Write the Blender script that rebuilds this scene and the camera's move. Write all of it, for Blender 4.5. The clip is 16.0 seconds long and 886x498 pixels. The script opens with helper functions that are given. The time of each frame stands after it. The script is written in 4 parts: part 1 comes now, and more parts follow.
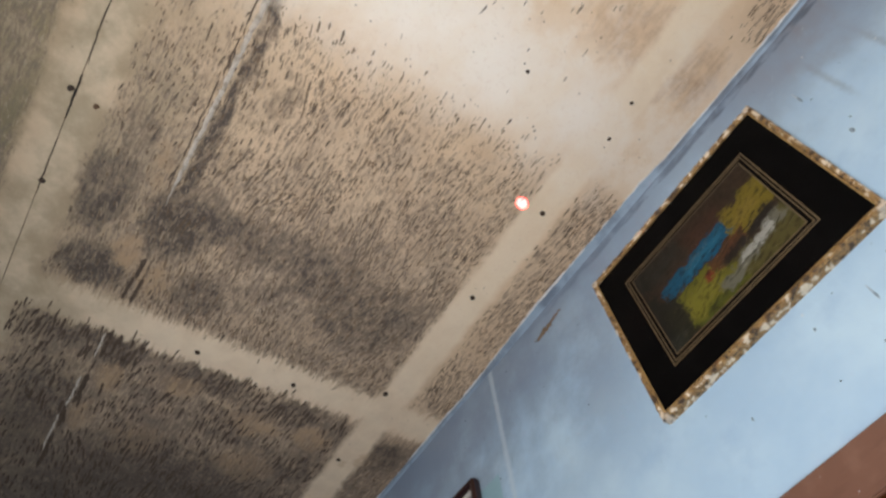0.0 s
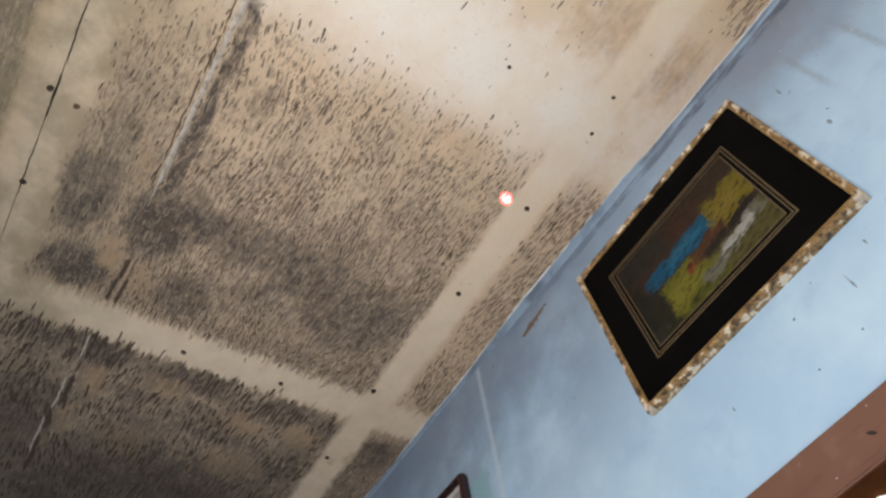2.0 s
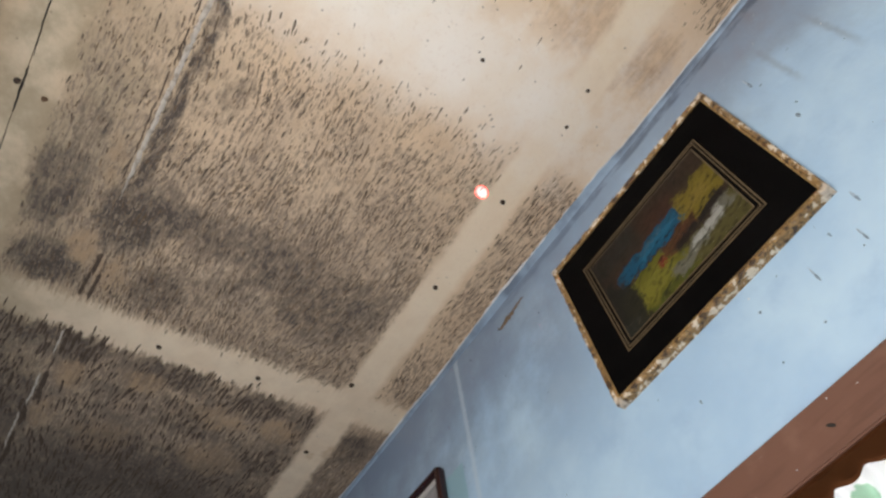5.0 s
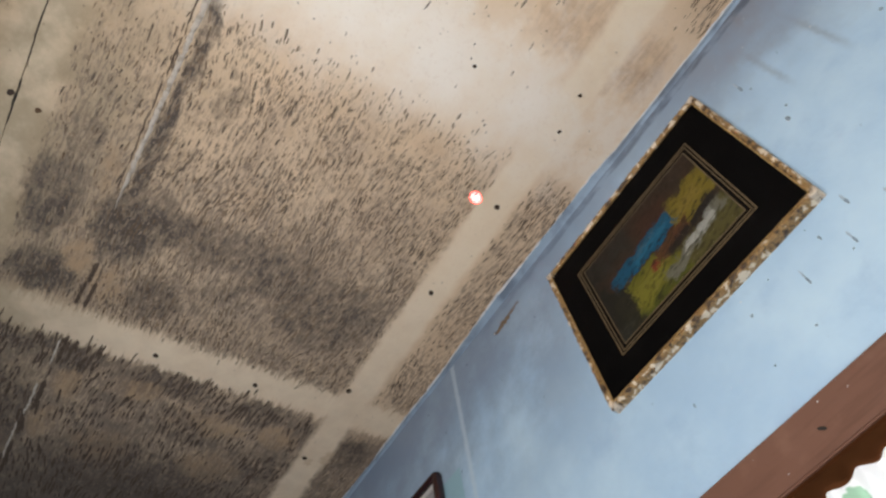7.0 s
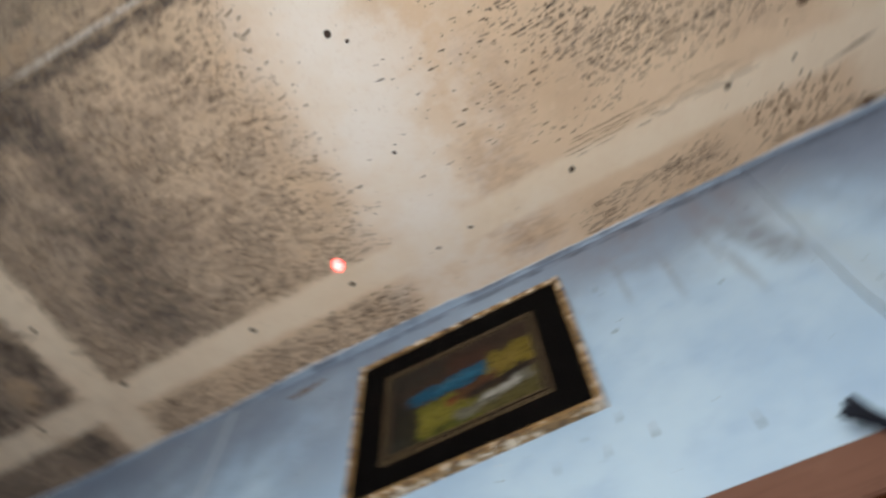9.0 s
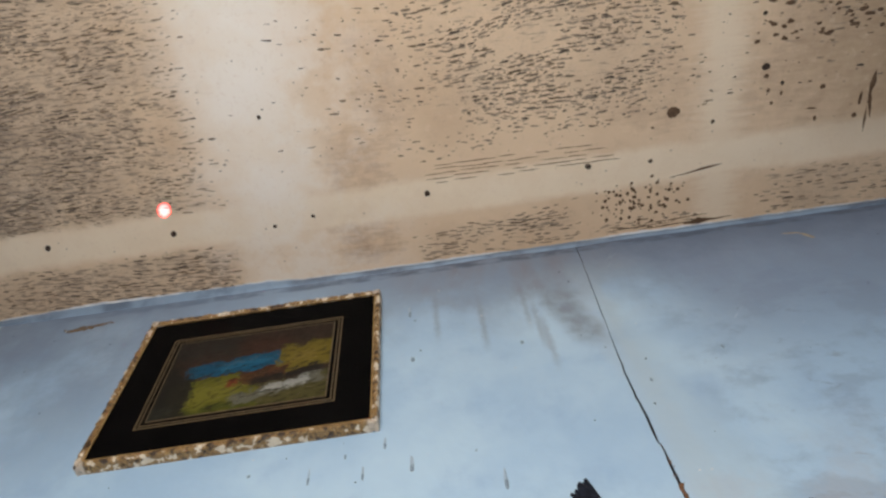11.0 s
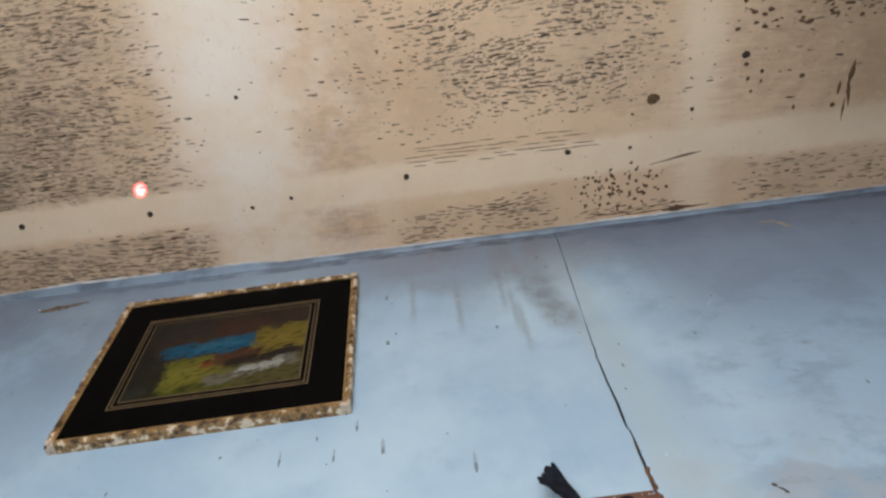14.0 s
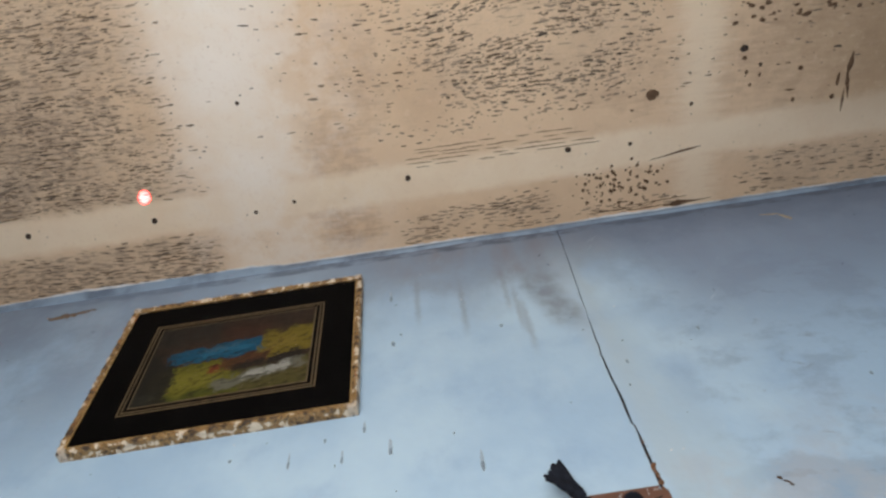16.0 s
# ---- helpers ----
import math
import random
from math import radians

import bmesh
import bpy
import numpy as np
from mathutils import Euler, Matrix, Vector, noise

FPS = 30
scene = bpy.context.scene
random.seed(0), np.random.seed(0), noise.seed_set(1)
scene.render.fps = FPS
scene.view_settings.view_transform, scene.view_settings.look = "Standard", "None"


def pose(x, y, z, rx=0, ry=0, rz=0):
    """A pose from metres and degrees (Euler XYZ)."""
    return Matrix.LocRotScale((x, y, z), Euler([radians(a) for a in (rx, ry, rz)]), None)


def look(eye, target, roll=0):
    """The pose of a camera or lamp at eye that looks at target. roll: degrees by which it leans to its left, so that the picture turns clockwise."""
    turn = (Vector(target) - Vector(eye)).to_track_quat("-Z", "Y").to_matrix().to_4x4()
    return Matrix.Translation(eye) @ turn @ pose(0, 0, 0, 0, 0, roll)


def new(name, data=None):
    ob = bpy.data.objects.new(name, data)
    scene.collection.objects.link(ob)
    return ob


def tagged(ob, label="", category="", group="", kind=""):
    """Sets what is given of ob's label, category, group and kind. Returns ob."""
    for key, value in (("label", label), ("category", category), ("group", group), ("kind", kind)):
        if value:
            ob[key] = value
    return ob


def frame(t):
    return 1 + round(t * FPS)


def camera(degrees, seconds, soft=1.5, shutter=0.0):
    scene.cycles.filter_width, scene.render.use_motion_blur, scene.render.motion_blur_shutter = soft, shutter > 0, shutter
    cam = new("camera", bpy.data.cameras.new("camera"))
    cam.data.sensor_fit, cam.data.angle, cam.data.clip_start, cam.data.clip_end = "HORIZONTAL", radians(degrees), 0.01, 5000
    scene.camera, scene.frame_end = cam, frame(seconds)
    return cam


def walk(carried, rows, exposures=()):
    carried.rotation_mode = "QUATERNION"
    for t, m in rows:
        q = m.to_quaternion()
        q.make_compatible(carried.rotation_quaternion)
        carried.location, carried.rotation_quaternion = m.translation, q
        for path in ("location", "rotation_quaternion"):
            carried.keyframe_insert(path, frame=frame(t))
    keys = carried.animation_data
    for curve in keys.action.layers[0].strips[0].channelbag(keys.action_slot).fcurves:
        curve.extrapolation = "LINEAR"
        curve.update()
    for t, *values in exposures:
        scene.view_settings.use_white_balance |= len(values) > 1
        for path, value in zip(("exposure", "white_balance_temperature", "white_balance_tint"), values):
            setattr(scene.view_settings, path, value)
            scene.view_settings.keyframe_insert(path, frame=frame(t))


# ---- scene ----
cam = camera(66.6, 16.0, soft=2.5, shutter=0.8)
PATH = [
    (0, (0.492, -0.888, 1.509), (-0.306, -0.164, 3.193), -10.9),
    (0.5, (0.48, -0.872, 1.504), (-0.329, -0.143, 3.182), -10.8),
    (1, (0.494, -0.871, 1.507), (-0.307, -0.143, 3.189), -11.6),
    (1.5, (0.486, -0.884, 1.505), (-0.343, -0.156, 3.172), -10.9),
    (2, (0.498, -0.875, 1.503), (-0.291, -0.127, 3.182), -12.7),
    (2.5, (0.51, -0.869, 1.507), (-0.275, -0.134, 3.194), -12.8),
    (3, (0.503, -0.862, 1.503), (-0.291, -0.094, 3.17), -12.5),
    (3.5, (0.497, -0.854, 1.501), (-0.315, -0.099, 3.166), -12.0),
    (4, (0.505, -0.848, 1.502), (-0.284, -0.065, 3.165), -13.8),
    (6.5, (0.525, -0.839, 1.501), (-0.27, -0.08, 3.172), -13.3),
    (7, (0.531, -0.838, 1.501), (-0.254, -0.064, 3.169), -14.4),
    (7.5, (0.537, -0.835, 1.502), (-0.246, -0.064, 3.174), -14.6),
    (8, (0.54, -0.819, 1.502), (-0.211, -0.062, 3.193), -14.8),
    (8.3, (0.562, -0.803, 1.504), (-0.103, -0.055, 3.235), -12.7),
    (8.5, (0.554, -0.802, 1.482), (-0.035, -0.025, 3.229), -11.0),
    (8.6, (0.554, -0.809, 1.477), (0.005, 0.0, 3.222), -10.3),
    (8.8, (0.585, -0.803, 1.487), (0.086, 0.028, 3.237), -6.1),
    (9, (0.591, -0.752, 1.451), (0.197, 0.035, 3.247), -2.1),
    (9.2, (0.604, -0.747, 1.449), (0.323, 0.072, 3.252), -1.0),
    (9.4, (0.624, -0.782, 1.467), (0.42, 0.122, 3.239), -2.1),
    (9.5, (0.62, -0.775, 1.465), (0.455, 0.141, 3.235), -2.8),
    (9.6, (0.628, -0.763, 1.464), (0.484, 0.151, 3.237), -3.1),
    (9.8, (0.632, -0.754, 1.466), (0.552, 0.152, 3.247), -4.7),
    (10, (0.637, -0.748, 1.465), (0.605, 0.159, 3.247), -6.0),
    (12.5, (0.654, -0.744, 1.471), (0.647, 0.212, 3.228), -7.6),
    (13, (0.661, -0.733, 1.466), (0.65, 0.232, 3.218), -6.4),
    (13.5, (0.675, -0.738, 1.468), (0.684, 0.228, 3.219), -7.4),
    (14, (0.673, -0.744, 1.467), (0.688, 0.221, 3.218), -8.0),
    (14.5, (0.668, -0.736, 1.464), (0.661, 0.237, 3.211), -7.5),
    (15, (0.668, -0.737, 1.464), (0.669, 0.243, 3.208), -7.8),
    (15.5, (0.68, -0.755, 1.469), (0.69, 0.216, 3.218), -8.9),
    (16, (0.676, -0.753, 1.463), (0.678, 0.218, 3.211), -8.6),
]
walk(cam, [(t, look(eye, target, roll)) for t, eye, target, roll in PATH], [(0, 0.12), (4, 0.10), (8, 0.03), (8.6, -0.06), (9.5, -0.08), (12.5, -0.08), (16, -0.08)])

# ---- light ----
world = bpy.data.worlds.new("World")
scene.world = world
world.use_nodes = True
wn = world.node_tree.nodes
sky = wn.new("ShaderNodeTexSky")
sky.sky_type = "NISHITA"
sky.sun_disc = False
sky.sun_elevation, sky.sun_rotation = radians(48), radians(20)
world.node_tree.links.new(sky.outputs[0], wn["Background"].inputs[0])
wn["Background"].inputs[1].default_value = 0.10
sun = new("sun", bpy.data.lights.new("sun", "SUN"))
sun.data.energy, sun.data.angle, sun.data.color = 3.0, radians(0.5), (1.0, 0.95, 0.88)
sun.matrix_world = look((0, 0, 8), (-0.6, -1.6, 5.8))


def window_light(name, eye, target, wide, high, watts, colour):
    lamp = new(name, bpy.data.lights.new(name, "AREA"))
    lamp.data.shape, lamp.data.size, lamp.data.size_y = "RECTANGLE", wide, high
    lamp.data.energy, lamp.data.color = watts, colour
    lamp.matrix_world = look(eye, target)
    return lamp


window_light("window_light_south", (0.5, -1.58, 1.35), (0.5, 0.0, 2.05), 1.0, 1.15, 33.5, (1.0, 0.947, 0.91))
window_light("doorway_light", (0.44, 0.15, 1.05), (0.44, -2.0, 1.2), 0.8, 1.8, 22, (0.97, 0.98, 1.0))
laser = new("laser_beam", bpy.data.lights.new("laser_beam", "SPOT"))
laser.data.energy, laser.data.color = 2100, (1.0, 0.05, 0.07)
laser.data.spot_size, laser.data.spot_blend, laser.data.shadow_soft_size = radians(1.85), 1.0, 0.001
laser.matrix_world = look((0.33, -0.72, 2.14), (0.05, -0.22, 2.85))

H = 2.85            # ceiling height
WX0, WX1 = -2.0, 2.4  # side walls
WY0 = -1.6          # back wall


# ---- material helpers ----
class Val:
    """A number socket in a node tree, with arithmetic."""

    def __init__(self, tree, socket):
        self.tree, self.socket = tree, socket

    def op(self, kind, *others):
        node = self.tree.nodes.new("ShaderNodeMath")
        node.operation = kind
        for slot, v in zip(node.inputs, (self, *others)):
            if isinstance(v, Val):
                self.tree.links.new(v.socket, slot)
            else:
                slot.default_value = v
        return Val(self.tree, node.outputs[0])

    def __add__(self, o): return self.op("ADD", o)
    def __radd__(self, o): return self.op("ADD", o)
    def __mul__(self, o): return self.op("MULTIPLY", o)
    def __rmul__(self, o): return self.op("MULTIPLY", o)
    def __sub__(self, o): return self.op("SUBTRACT", o)
    def __rsub__(self, o): return self.op("MULTIPLY", -1.0).op("ADD", o)
    def most(self, o): return self.op("MAXIMUM", o)
    def least(self, o): return self.op("MINIMUM", o)
    def clip(self): return self.op("MAXIMUM", 0.0).op("MINIMUM", 1.0)

    def step(self, a, b):
        """0 below a, 1 above b, smooth between."""
        node = self.tree.nodes.new("ShaderNodeMapRange")
        node.interpolation_type = "SMOOTHSTEP"
        self.tree.links.new(self.socket, node.inputs["Value"])
        node.inputs["From Min"].default_value, node.inputs["From Max"].default_value = a, b
        return Val(self.tree, node.outputs["Result"])

    def within(self, a, b, soft):
        return self.step(a - soft, a + soft) * (1.0 - self.step(b - soft, b + soft))


class Paint:
    """A principled material that is put together from masks."""

    def __init__(self, name, rough=0.6, metal=0.0, gloss=0.5):
        self.mat = bpy.data.materials.new(name)
        self.mat.use_nodes = True
        self.tree = self.mat.node_tree
        self.bsdf = self.tree.nodes["Principled BSDF"]
        self.bsdf.inputs["Roughness"].default_value = rough
        self.bsdf.inputs["Metallic"].default_value = metal
        self.bsdf.inputs["Specular IOR Level"].default_value = gloss
        self.place = self.tree.nodes.new("ShaderNodeTexCoord").outputs["Object"]
        split = self.tree.nodes.new("ShaderNodeSeparateXYZ")
        self.tree.links.new(self.place, split.inputs[0])
        self.x, self.y, self.z = (Val(self.tree, s) for s in split.outputs)
        self.col = None

    def vector(self, x, y, z):
        node = self.tree.nodes.new("ShaderNodeCombineXYZ")
        for slot, v in zip(node.inputs, (x, y, z)):
            if isinstance(v, Val):
                self.tree.links.new(v.socket, slot)
            else:
                slot.default_value = v
        return node.outputs[0]

    def noise(self, scale, detail=3.0, rough=0.55, at=None):
        node = self.tree.nodes.new("ShaderNodeTexNoise")
        node.inputs["Scale"].default_value, node.inputs["Detail"].default_value = scale, detail
        node.inputs["Roughness"].default_value = rough
        self.tree.links.new(at or self.place, node.inputs["Vector"])
        return Val(self.tree, node.outputs["Fac"])

    def cells(self, scale, at):
        """Distance to the nearest cell's middle, and a random number for the cell."""
        node = self.tree.nodes.new("ShaderNodeTexVoronoi")
        node.inputs["Scale"].default_value = scale
        self.tree.links.new(at, node.inputs["Vector"])
        split = self.tree.nodes.new("ShaderNodeSeparateColor")
        self.tree.links.new(node.outputs["Color"], split.inputs[0])
        return Val(self.tree, node.outputs["Distance"]), Val(self.tree, split.outputs[0]), Val(self.tree, split.outputs[1])

    def lay(self, colour, mask=1.0):
        """Lay a colour over what is there, by a mask."""
        node = self.tree.nodes.new("ShaderNodeMix")
        node.data_type = "RGBA"
        fac, a, b = node.inputs[0], node.inputs[6], node.inputs[7]
        if self.col is None:
            a.default_value = (*colour, 1)
        else:
            self.tree.links.new(self.col, a)
        b.default_value = (*colour, 1)
        if isinstance(mask, Val):
            self.tree.links.new(mask.clip().socket, fac)
        else:
            fac.default_value = mask
        self.col = node.outputs[2]
        self.tree.links.new(self.col, self.bsdf.inputs["Base Color"])
        return self

    def bump(self, height, strength=0.3, far=0.002):
        node = self.tree.nodes.new("ShaderNodeBump")
        node.inputs["Strength"].default_value, node.inputs["Distance"].default_value = strength, far
        self.tree.links.new(height.socket, node.inputs["Height"])
        self.tree.links.new(node.outputs[0], self.bsdf.inputs["Normal"])
        return self

    def roughness(self, v):
        self.tree.links.new(v.socket, self.bsdf.inputs["Roughness"])
        return self


# ---- materials ----
# clouds of mould on the boards: middle x and y, reach in x and y, thickness
MAIN_CLOUDS = ((-0.388, -0.867, 0.075, 0.055, 0.95), (-0.345, -0.80, 0.055, 0.045, 0.75), (-0.565, -0.985, 0.045, 0.060, 0.85), (-0.335, -0.66, 0.045, 0.12, 0.5),
               (-0.35, -0.53, 0.065, 0.10, 0.6), (-0.40, -0.415, 0.095, 0.10, 0.55), (-0.39, -0.31, 0.09, 0.07, 0.5), (-0.16, -0.880, 0.17, 0.012, 0.85),
               (0.09, -0.878, 0.10, 0.013, 0.75), (-0.02, -0.785, 0.035, 0.026, 0.4), (-0.37, -1.02, 0.085, 0.050, 0.6), (-0.55, -0.75, 0.045, 0.050, 0.65),
               (-0.20, -1.00, 0.045, 0.028, 0.4), (-0.48, -0.60, 0.06, 0.08, 0.3))
WEST_CLOUDS = ((-0.775, -0.84, 0.050, 0.045, 0.75), (-0.775, -0.60, 0.040, 0.090, 0.65), (-0.79, -0.375, 0.028, 0.060, 0.65), (-1.16, -0.60, 0.12, 0.20, 0.6),
               (-0.76, -0.95, 0.045, 0.070, 0.65), (-0.83, -0.08, 0.055, 0.05, 0.6), (-0.93, -0.52, 0.035, 0.10, 0.45), (-0.98, -0.30, 0.05, 0.08, 0.5),
               (-1.02, -0.95, 0.10, 0.06, 0.6))
BROWN_CLOUDS = ((-0.505, -0.925, 0.035, 0.030, 0.8), (-0.545, -0.845, 0.045, 0.030, 0.7), (-0.88, -0.84, 0.050, 0.028, 0.8), (-0.87, -0.46, 0.040, 0.060, 0.75),
                (-0.83, -0.67, 0.030, 0.040, 0.7), (-0.85, -0.29, 0.035, 0.050, 0.75), (-1.03, -0.86, 0.05, 0.03, 0.6), (-0.26, -0.94, 0.06, 0.02, 0.5),
                (-1.03, -0.42, 0.05, 0.07, 0.6), (-1.06, -0.70, 0.06, 0.06, 0.5))


def ceiling_board():
    p = Paint("mouldy_ceiling_board", 0.75, gloss=0.25)
    wob = p.noise(9, 4)
    wob2 = p.noise(31, 3)
    x = p.x + (wob - 0.5) * 0.09 + (wob2 - 0.5) * 0.04
    y = p.y + (p.noise(11, 4) - 0.5) * 0.045 + (wob2 - 0.5) * 0.03
    fray = p.noise(230, 3, 0.6)
    slant = p.y - p.x * 0.03 + (wob - 0.5) * 0.014 + (fray - 0.5) * 0.003
    drift = p.x + (wob2 - 0.5) * 0.03 + (fray - 0.5) * 0.012
    comb = p.noise(1.0, 2.5, 0.6, p.vector(drift * 14.0, slant * 120.0, 3.0))
    xs = p.x + (wob - 0.5) * 0.02 + (comb - 0.5) * 0.09 + (wob2 - 0.5) * 0.03
    ys = p.y + (wob2 - 0.5) * 0.02 + (wob - 0.5) * 0.016

    ragged = (p.noise(21, 5, 0.72) - 0.5) * 1.5 + (p.noise(1.0, 3, 0.65, p.vector(drift * 22.0, slant * 110.0, 6.0)) - 0.5) * 1.3

    def clouds(rows, soft=0.75):
        total = None
        for cx, cy, rx, ry, much in rows:
            u, v = (x + (comb - 0.5) * 0.06 - cx) * (1.0 / rx), (y - cy) * (1.0 / ry)
            one = (1.0 - (u * u + v * v).step(1.0 - soft, 1.0 + soft * 1.8)) * much
            total = one if total is None else total.most(one)
        return ((total + ragged) * total.step(0.02, 0.15)).clip()

    # clean strips where the battens lie behind the board
    long_strip = ys.within(-0.208, -0.122, 0.012)
    strip_a = (xs - (p.y + 0.5) * 0.02).within(-0.735, -0.635, 0.016)
    strip_b = x.within(0.19, 0.37, 0.11) * (1.0 - 0.4 * y.step(-0.115, -0.08))
    strip_c = xs.within(1.225, 1.315, 0.035)
    seam_strip = ys.within(-1.18, -1.085, 0.03) * (1.0 - x.step(0.3, 0.4))
    clean = long_strip.most(strip_a).most(strip_b * 0.9).most(strip_c * 0.8).most(seam_strip)
    open_ = 1.0 - clean
    # how thickly the mould stands
    main = xs.within(-0.64, 0.16, 0.04) * y.within(-1.07, -0.2, 0.02)
    main = main * (0.72 - 0.34 * p.x.step(-0.40, 0.10)) * (1.0 - 0.35 * p.x.step(0.02, 0.16))
    west = (1.0 - xs.step(-0.75, -0.72)) * (1.0 - 0.35 * p.y.step(-0.14, -0.10))
    mid = x.within(0.66, 1.14, 0.10) * (1.0 - y.step(-0.40, -0.26)) * 0.4
    edge_a = y.step(-0.125, -0.095) * (x.within(-0.62, 0.17, 0.03) * 0.52 + 0.6 * (1.0 - x.step(-0.80, -0.74)))
    edge_b = y.step(-0.10, -0.055) * x.within(0.60, 0.95, 0.05) * 0.40
    east = x.step(1.33, 1.42) * (0.28 * (1.0 - y.step(-0.45, -0.32)) + 0.5 * y.within(-0.11, 0.1, 0.02))
    beyond = 1.0 - y.step(-1.22, -1.19)
    thick = (main + west * 0.85 + mid + edge_a + edge_b + east + beyond * 0.6) * open_
    patchy = p.noise(6, 3, 0.6) * 0.5 + p.noise(19, 4, 0.65) * 0.5
    thick = (thick * (patchy.step(0.22, 0.78) * 1.15 + 0.36)).clip()
    # ground colour
    p.lay((0.69, 0.510, 0.345))
    p.lay((0.58, 0.41, 0.27), p.noise(3.2, 5, 0.6).step(0.45, 0.72) * open_ * 0.9)
    for cx, cy, rx, ry, much in ((0.475, -0.20, 0.065, 0.13, 0.5), (0.48, -0.06, 0.06, 0.035, 0.55), (0.56, -0.42, 0.05, 0.12, 0.3), (1.13, -0.33, 0.10, 0.08, 0.35), (1.50, -0.33, 0.20, 0.12, 0.45)):
        p.lay((0.415, 0.285, 0.195), clouds(((cx, cy, rx, ry, much),)) * p.noise(24, 4).step(0.2, 0.6))
    p.lay((0.78, 0.64, 0.475), clean * (0.75 + 0.25 * p.noise(12, 5, 0.65).step(0.35, 0.6)))
    p.lay((0.85, 0.79, 0.715), strip_b * p.y.within(-1.2, -0.12, 0.15) * (0.5 + 0.4 * p.noise(7, 4, 0.6).step(0.35, 0.65)))
    p.lay((0.82, 0.745, 0.66), x.within(0.16, 0.52, 0.14) * p.noise(10, 5, 0.65).step(0.40, 0.62) * 0.6)
    # a film of brown dirt, then grey and brown clouds under the streaks
    cloud = p.noise(5.5, 5, 0.62)
    p.lay((0.36, 0.265, 0.185), (main + west * 0.9 + beyond).clip() * open_ * (0.25 + 0.75 * p.noise(14, 5, 0.65).step(0.35, 0.65)) * 0.75)
    p.lay((0.47, 0.32, 0.195), (main + west).clip() * p.noise(17, 4, 0.6).step(0.54, 0.66) * 0.6)
    p.lay((0.30, 0.265, 0.235), (main + mid * 0.7).clip() * open_ * p.noise(9, 5, 0.65).step(0.5, 0.66) * 0.4)
    p.lay((0.35, 0.265, 0.195), thick * cloud.step(0.38, 0.66) * 0.6)
    p.lay((0.13, 0.095, 0.07), west * p.noise(13, 4, 0.6).step(0.48, 0.60) * open_ * 0.3)
    p.lay((0.10, 0.075, 0.06), (1.0 - p.x.step(-1.36, -1.1)) * p.noise(6, 4).step(0.3, 0.6) * 0.8 * open_)
    p.lay((0.10, 0.10, 0.045), beyond * p.noise(7, 4).step(0.36, 0.56) * 0.9)
    p.lay((0.24, 0.19, 0.07), beyond * p.noise(12, 4).step(0.52, 0.62) * 0.7)
    # ageing stains over boards and strips alike; light falloff south and west painted in
    p.lay((0.30, 0.24, 0.155), (1.0 - (p.y + (cloud - 0.5) * 0.3).step(-1.1, -0.72)) * (0.35 + 0.65 * p.noise(9, 5, 0.65).step(0.3, 0.62)) * (1.0 - p.x.step(-0.05, 0.35)) * 0.8)
    p.lay((0.335, 0.25, 0.178), (1.0 - (p.x + (cloud - 0.5) * 0.5).step(-0.95, 0.05)) * (0.3 + 0.7 * p.noise(20, 4).step(0.3, 0.7)) * 0.5 * (1.0 - 0.55 * clean))
    p.lay((0.36, 0.25, 0.15), (p.x + (cloud - 0.5) * 0.3).step(1.3, 1.7) * (1.0 - p.y.step(-0.3, -0.1)) * 0.7)
    # faint rippled streaks that run along the boards, under the thick ones
    fine_side = 1.0 - p.x.step(0.1, 0.4)
    for along, across, cut, side in ((30, 150, 0.0, fine_side), (55, 260, 0.02, fine_side), (26, 170, 0.04, 1.0 - fine_side)):
        run = p.noise(1.0, 2.5, 0.6, p.vector(drift * along, slant * across, along * 0.3))
        p.lay((0.17, 0.135, 0.108), (run + thick * 0.24 - cut).step(0.60, 0.78) * thick.step(0.02, 0.15) * side * 0.62)
        p.lay((0.56, 0.46, 0.36), (1.0 - run.step(0.26, 0.40)) * thick.step(0.05, 0.2) * side * 0.40)
    # dark crusted clouds, and bare brown ones
    mottle = 0.75 + 0.45 * p.noise(42, 4, 0.7).step(0.35, 0.6)
    p.lay((0.082, 0.068, 0.058), clouds(MAIN_CLOUDS) * open_ * mottle * 1.1 * (0.72 + 0.28 * comb.step(0.38, 0.55)))
    p.lay((0.075, 0.060, 0.050), clouds(WEST_CLOUDS) * open_ * mottle * (0.72 + 0.28 * comb.step(0.38, 0.55)))
    p.lay((0.40, 0.275, 0.17), clouds(BROWN_CLOUDS) * open_ * mottle * 0.9)
    p.lay((0.11, 0.085, 0.068), west * open_ * (comb * 0.5 + p.noise(1.0, 4, 0.6, p.vector(drift * 16.0, slant * 7.0, 9.0)) * 0.5).step(0.46, 0.58) * 0.38)
    # far west darkened: mould, with the light's falloff put into the colour
    p.lay((0.085, 0.066, 0.054), (1.0 - p.x.step(-1.22, -0.95)) * (0.5 + 0.5 * p.noise(8, 4).step(0.35, 0.6)) * 0.75 * open_)
    p.lay((0.22, 0.17, 0.125), thick * fray.step(0.52, 0.68) * 0.4)
    p.lay((0.77, 0.59, 0.43), p.noise(55, 4, 0.7).step(0.55, 0.75) * open_ * p.x.step(0.0, 0.4) * 0.4)
    p.lay((0.44, 0.32, 0.22), p.noise(38, 4, 0.7).step(0.56, 0.74) * open_ * 0.35)
    p.lay((0.60, 0.45, 0.34), p.noise(130, 3, 0.7).step(0.56, 0.68) * 0.22)
    flecks, chance, size = p.cells(90, p.place)
    p.lay((0.13, 0.1, 0.075), (1.0 - chance.step(0.03, 0.05)) * (1.0 - flecks.step(0.1, 0.25)) * 0.7)
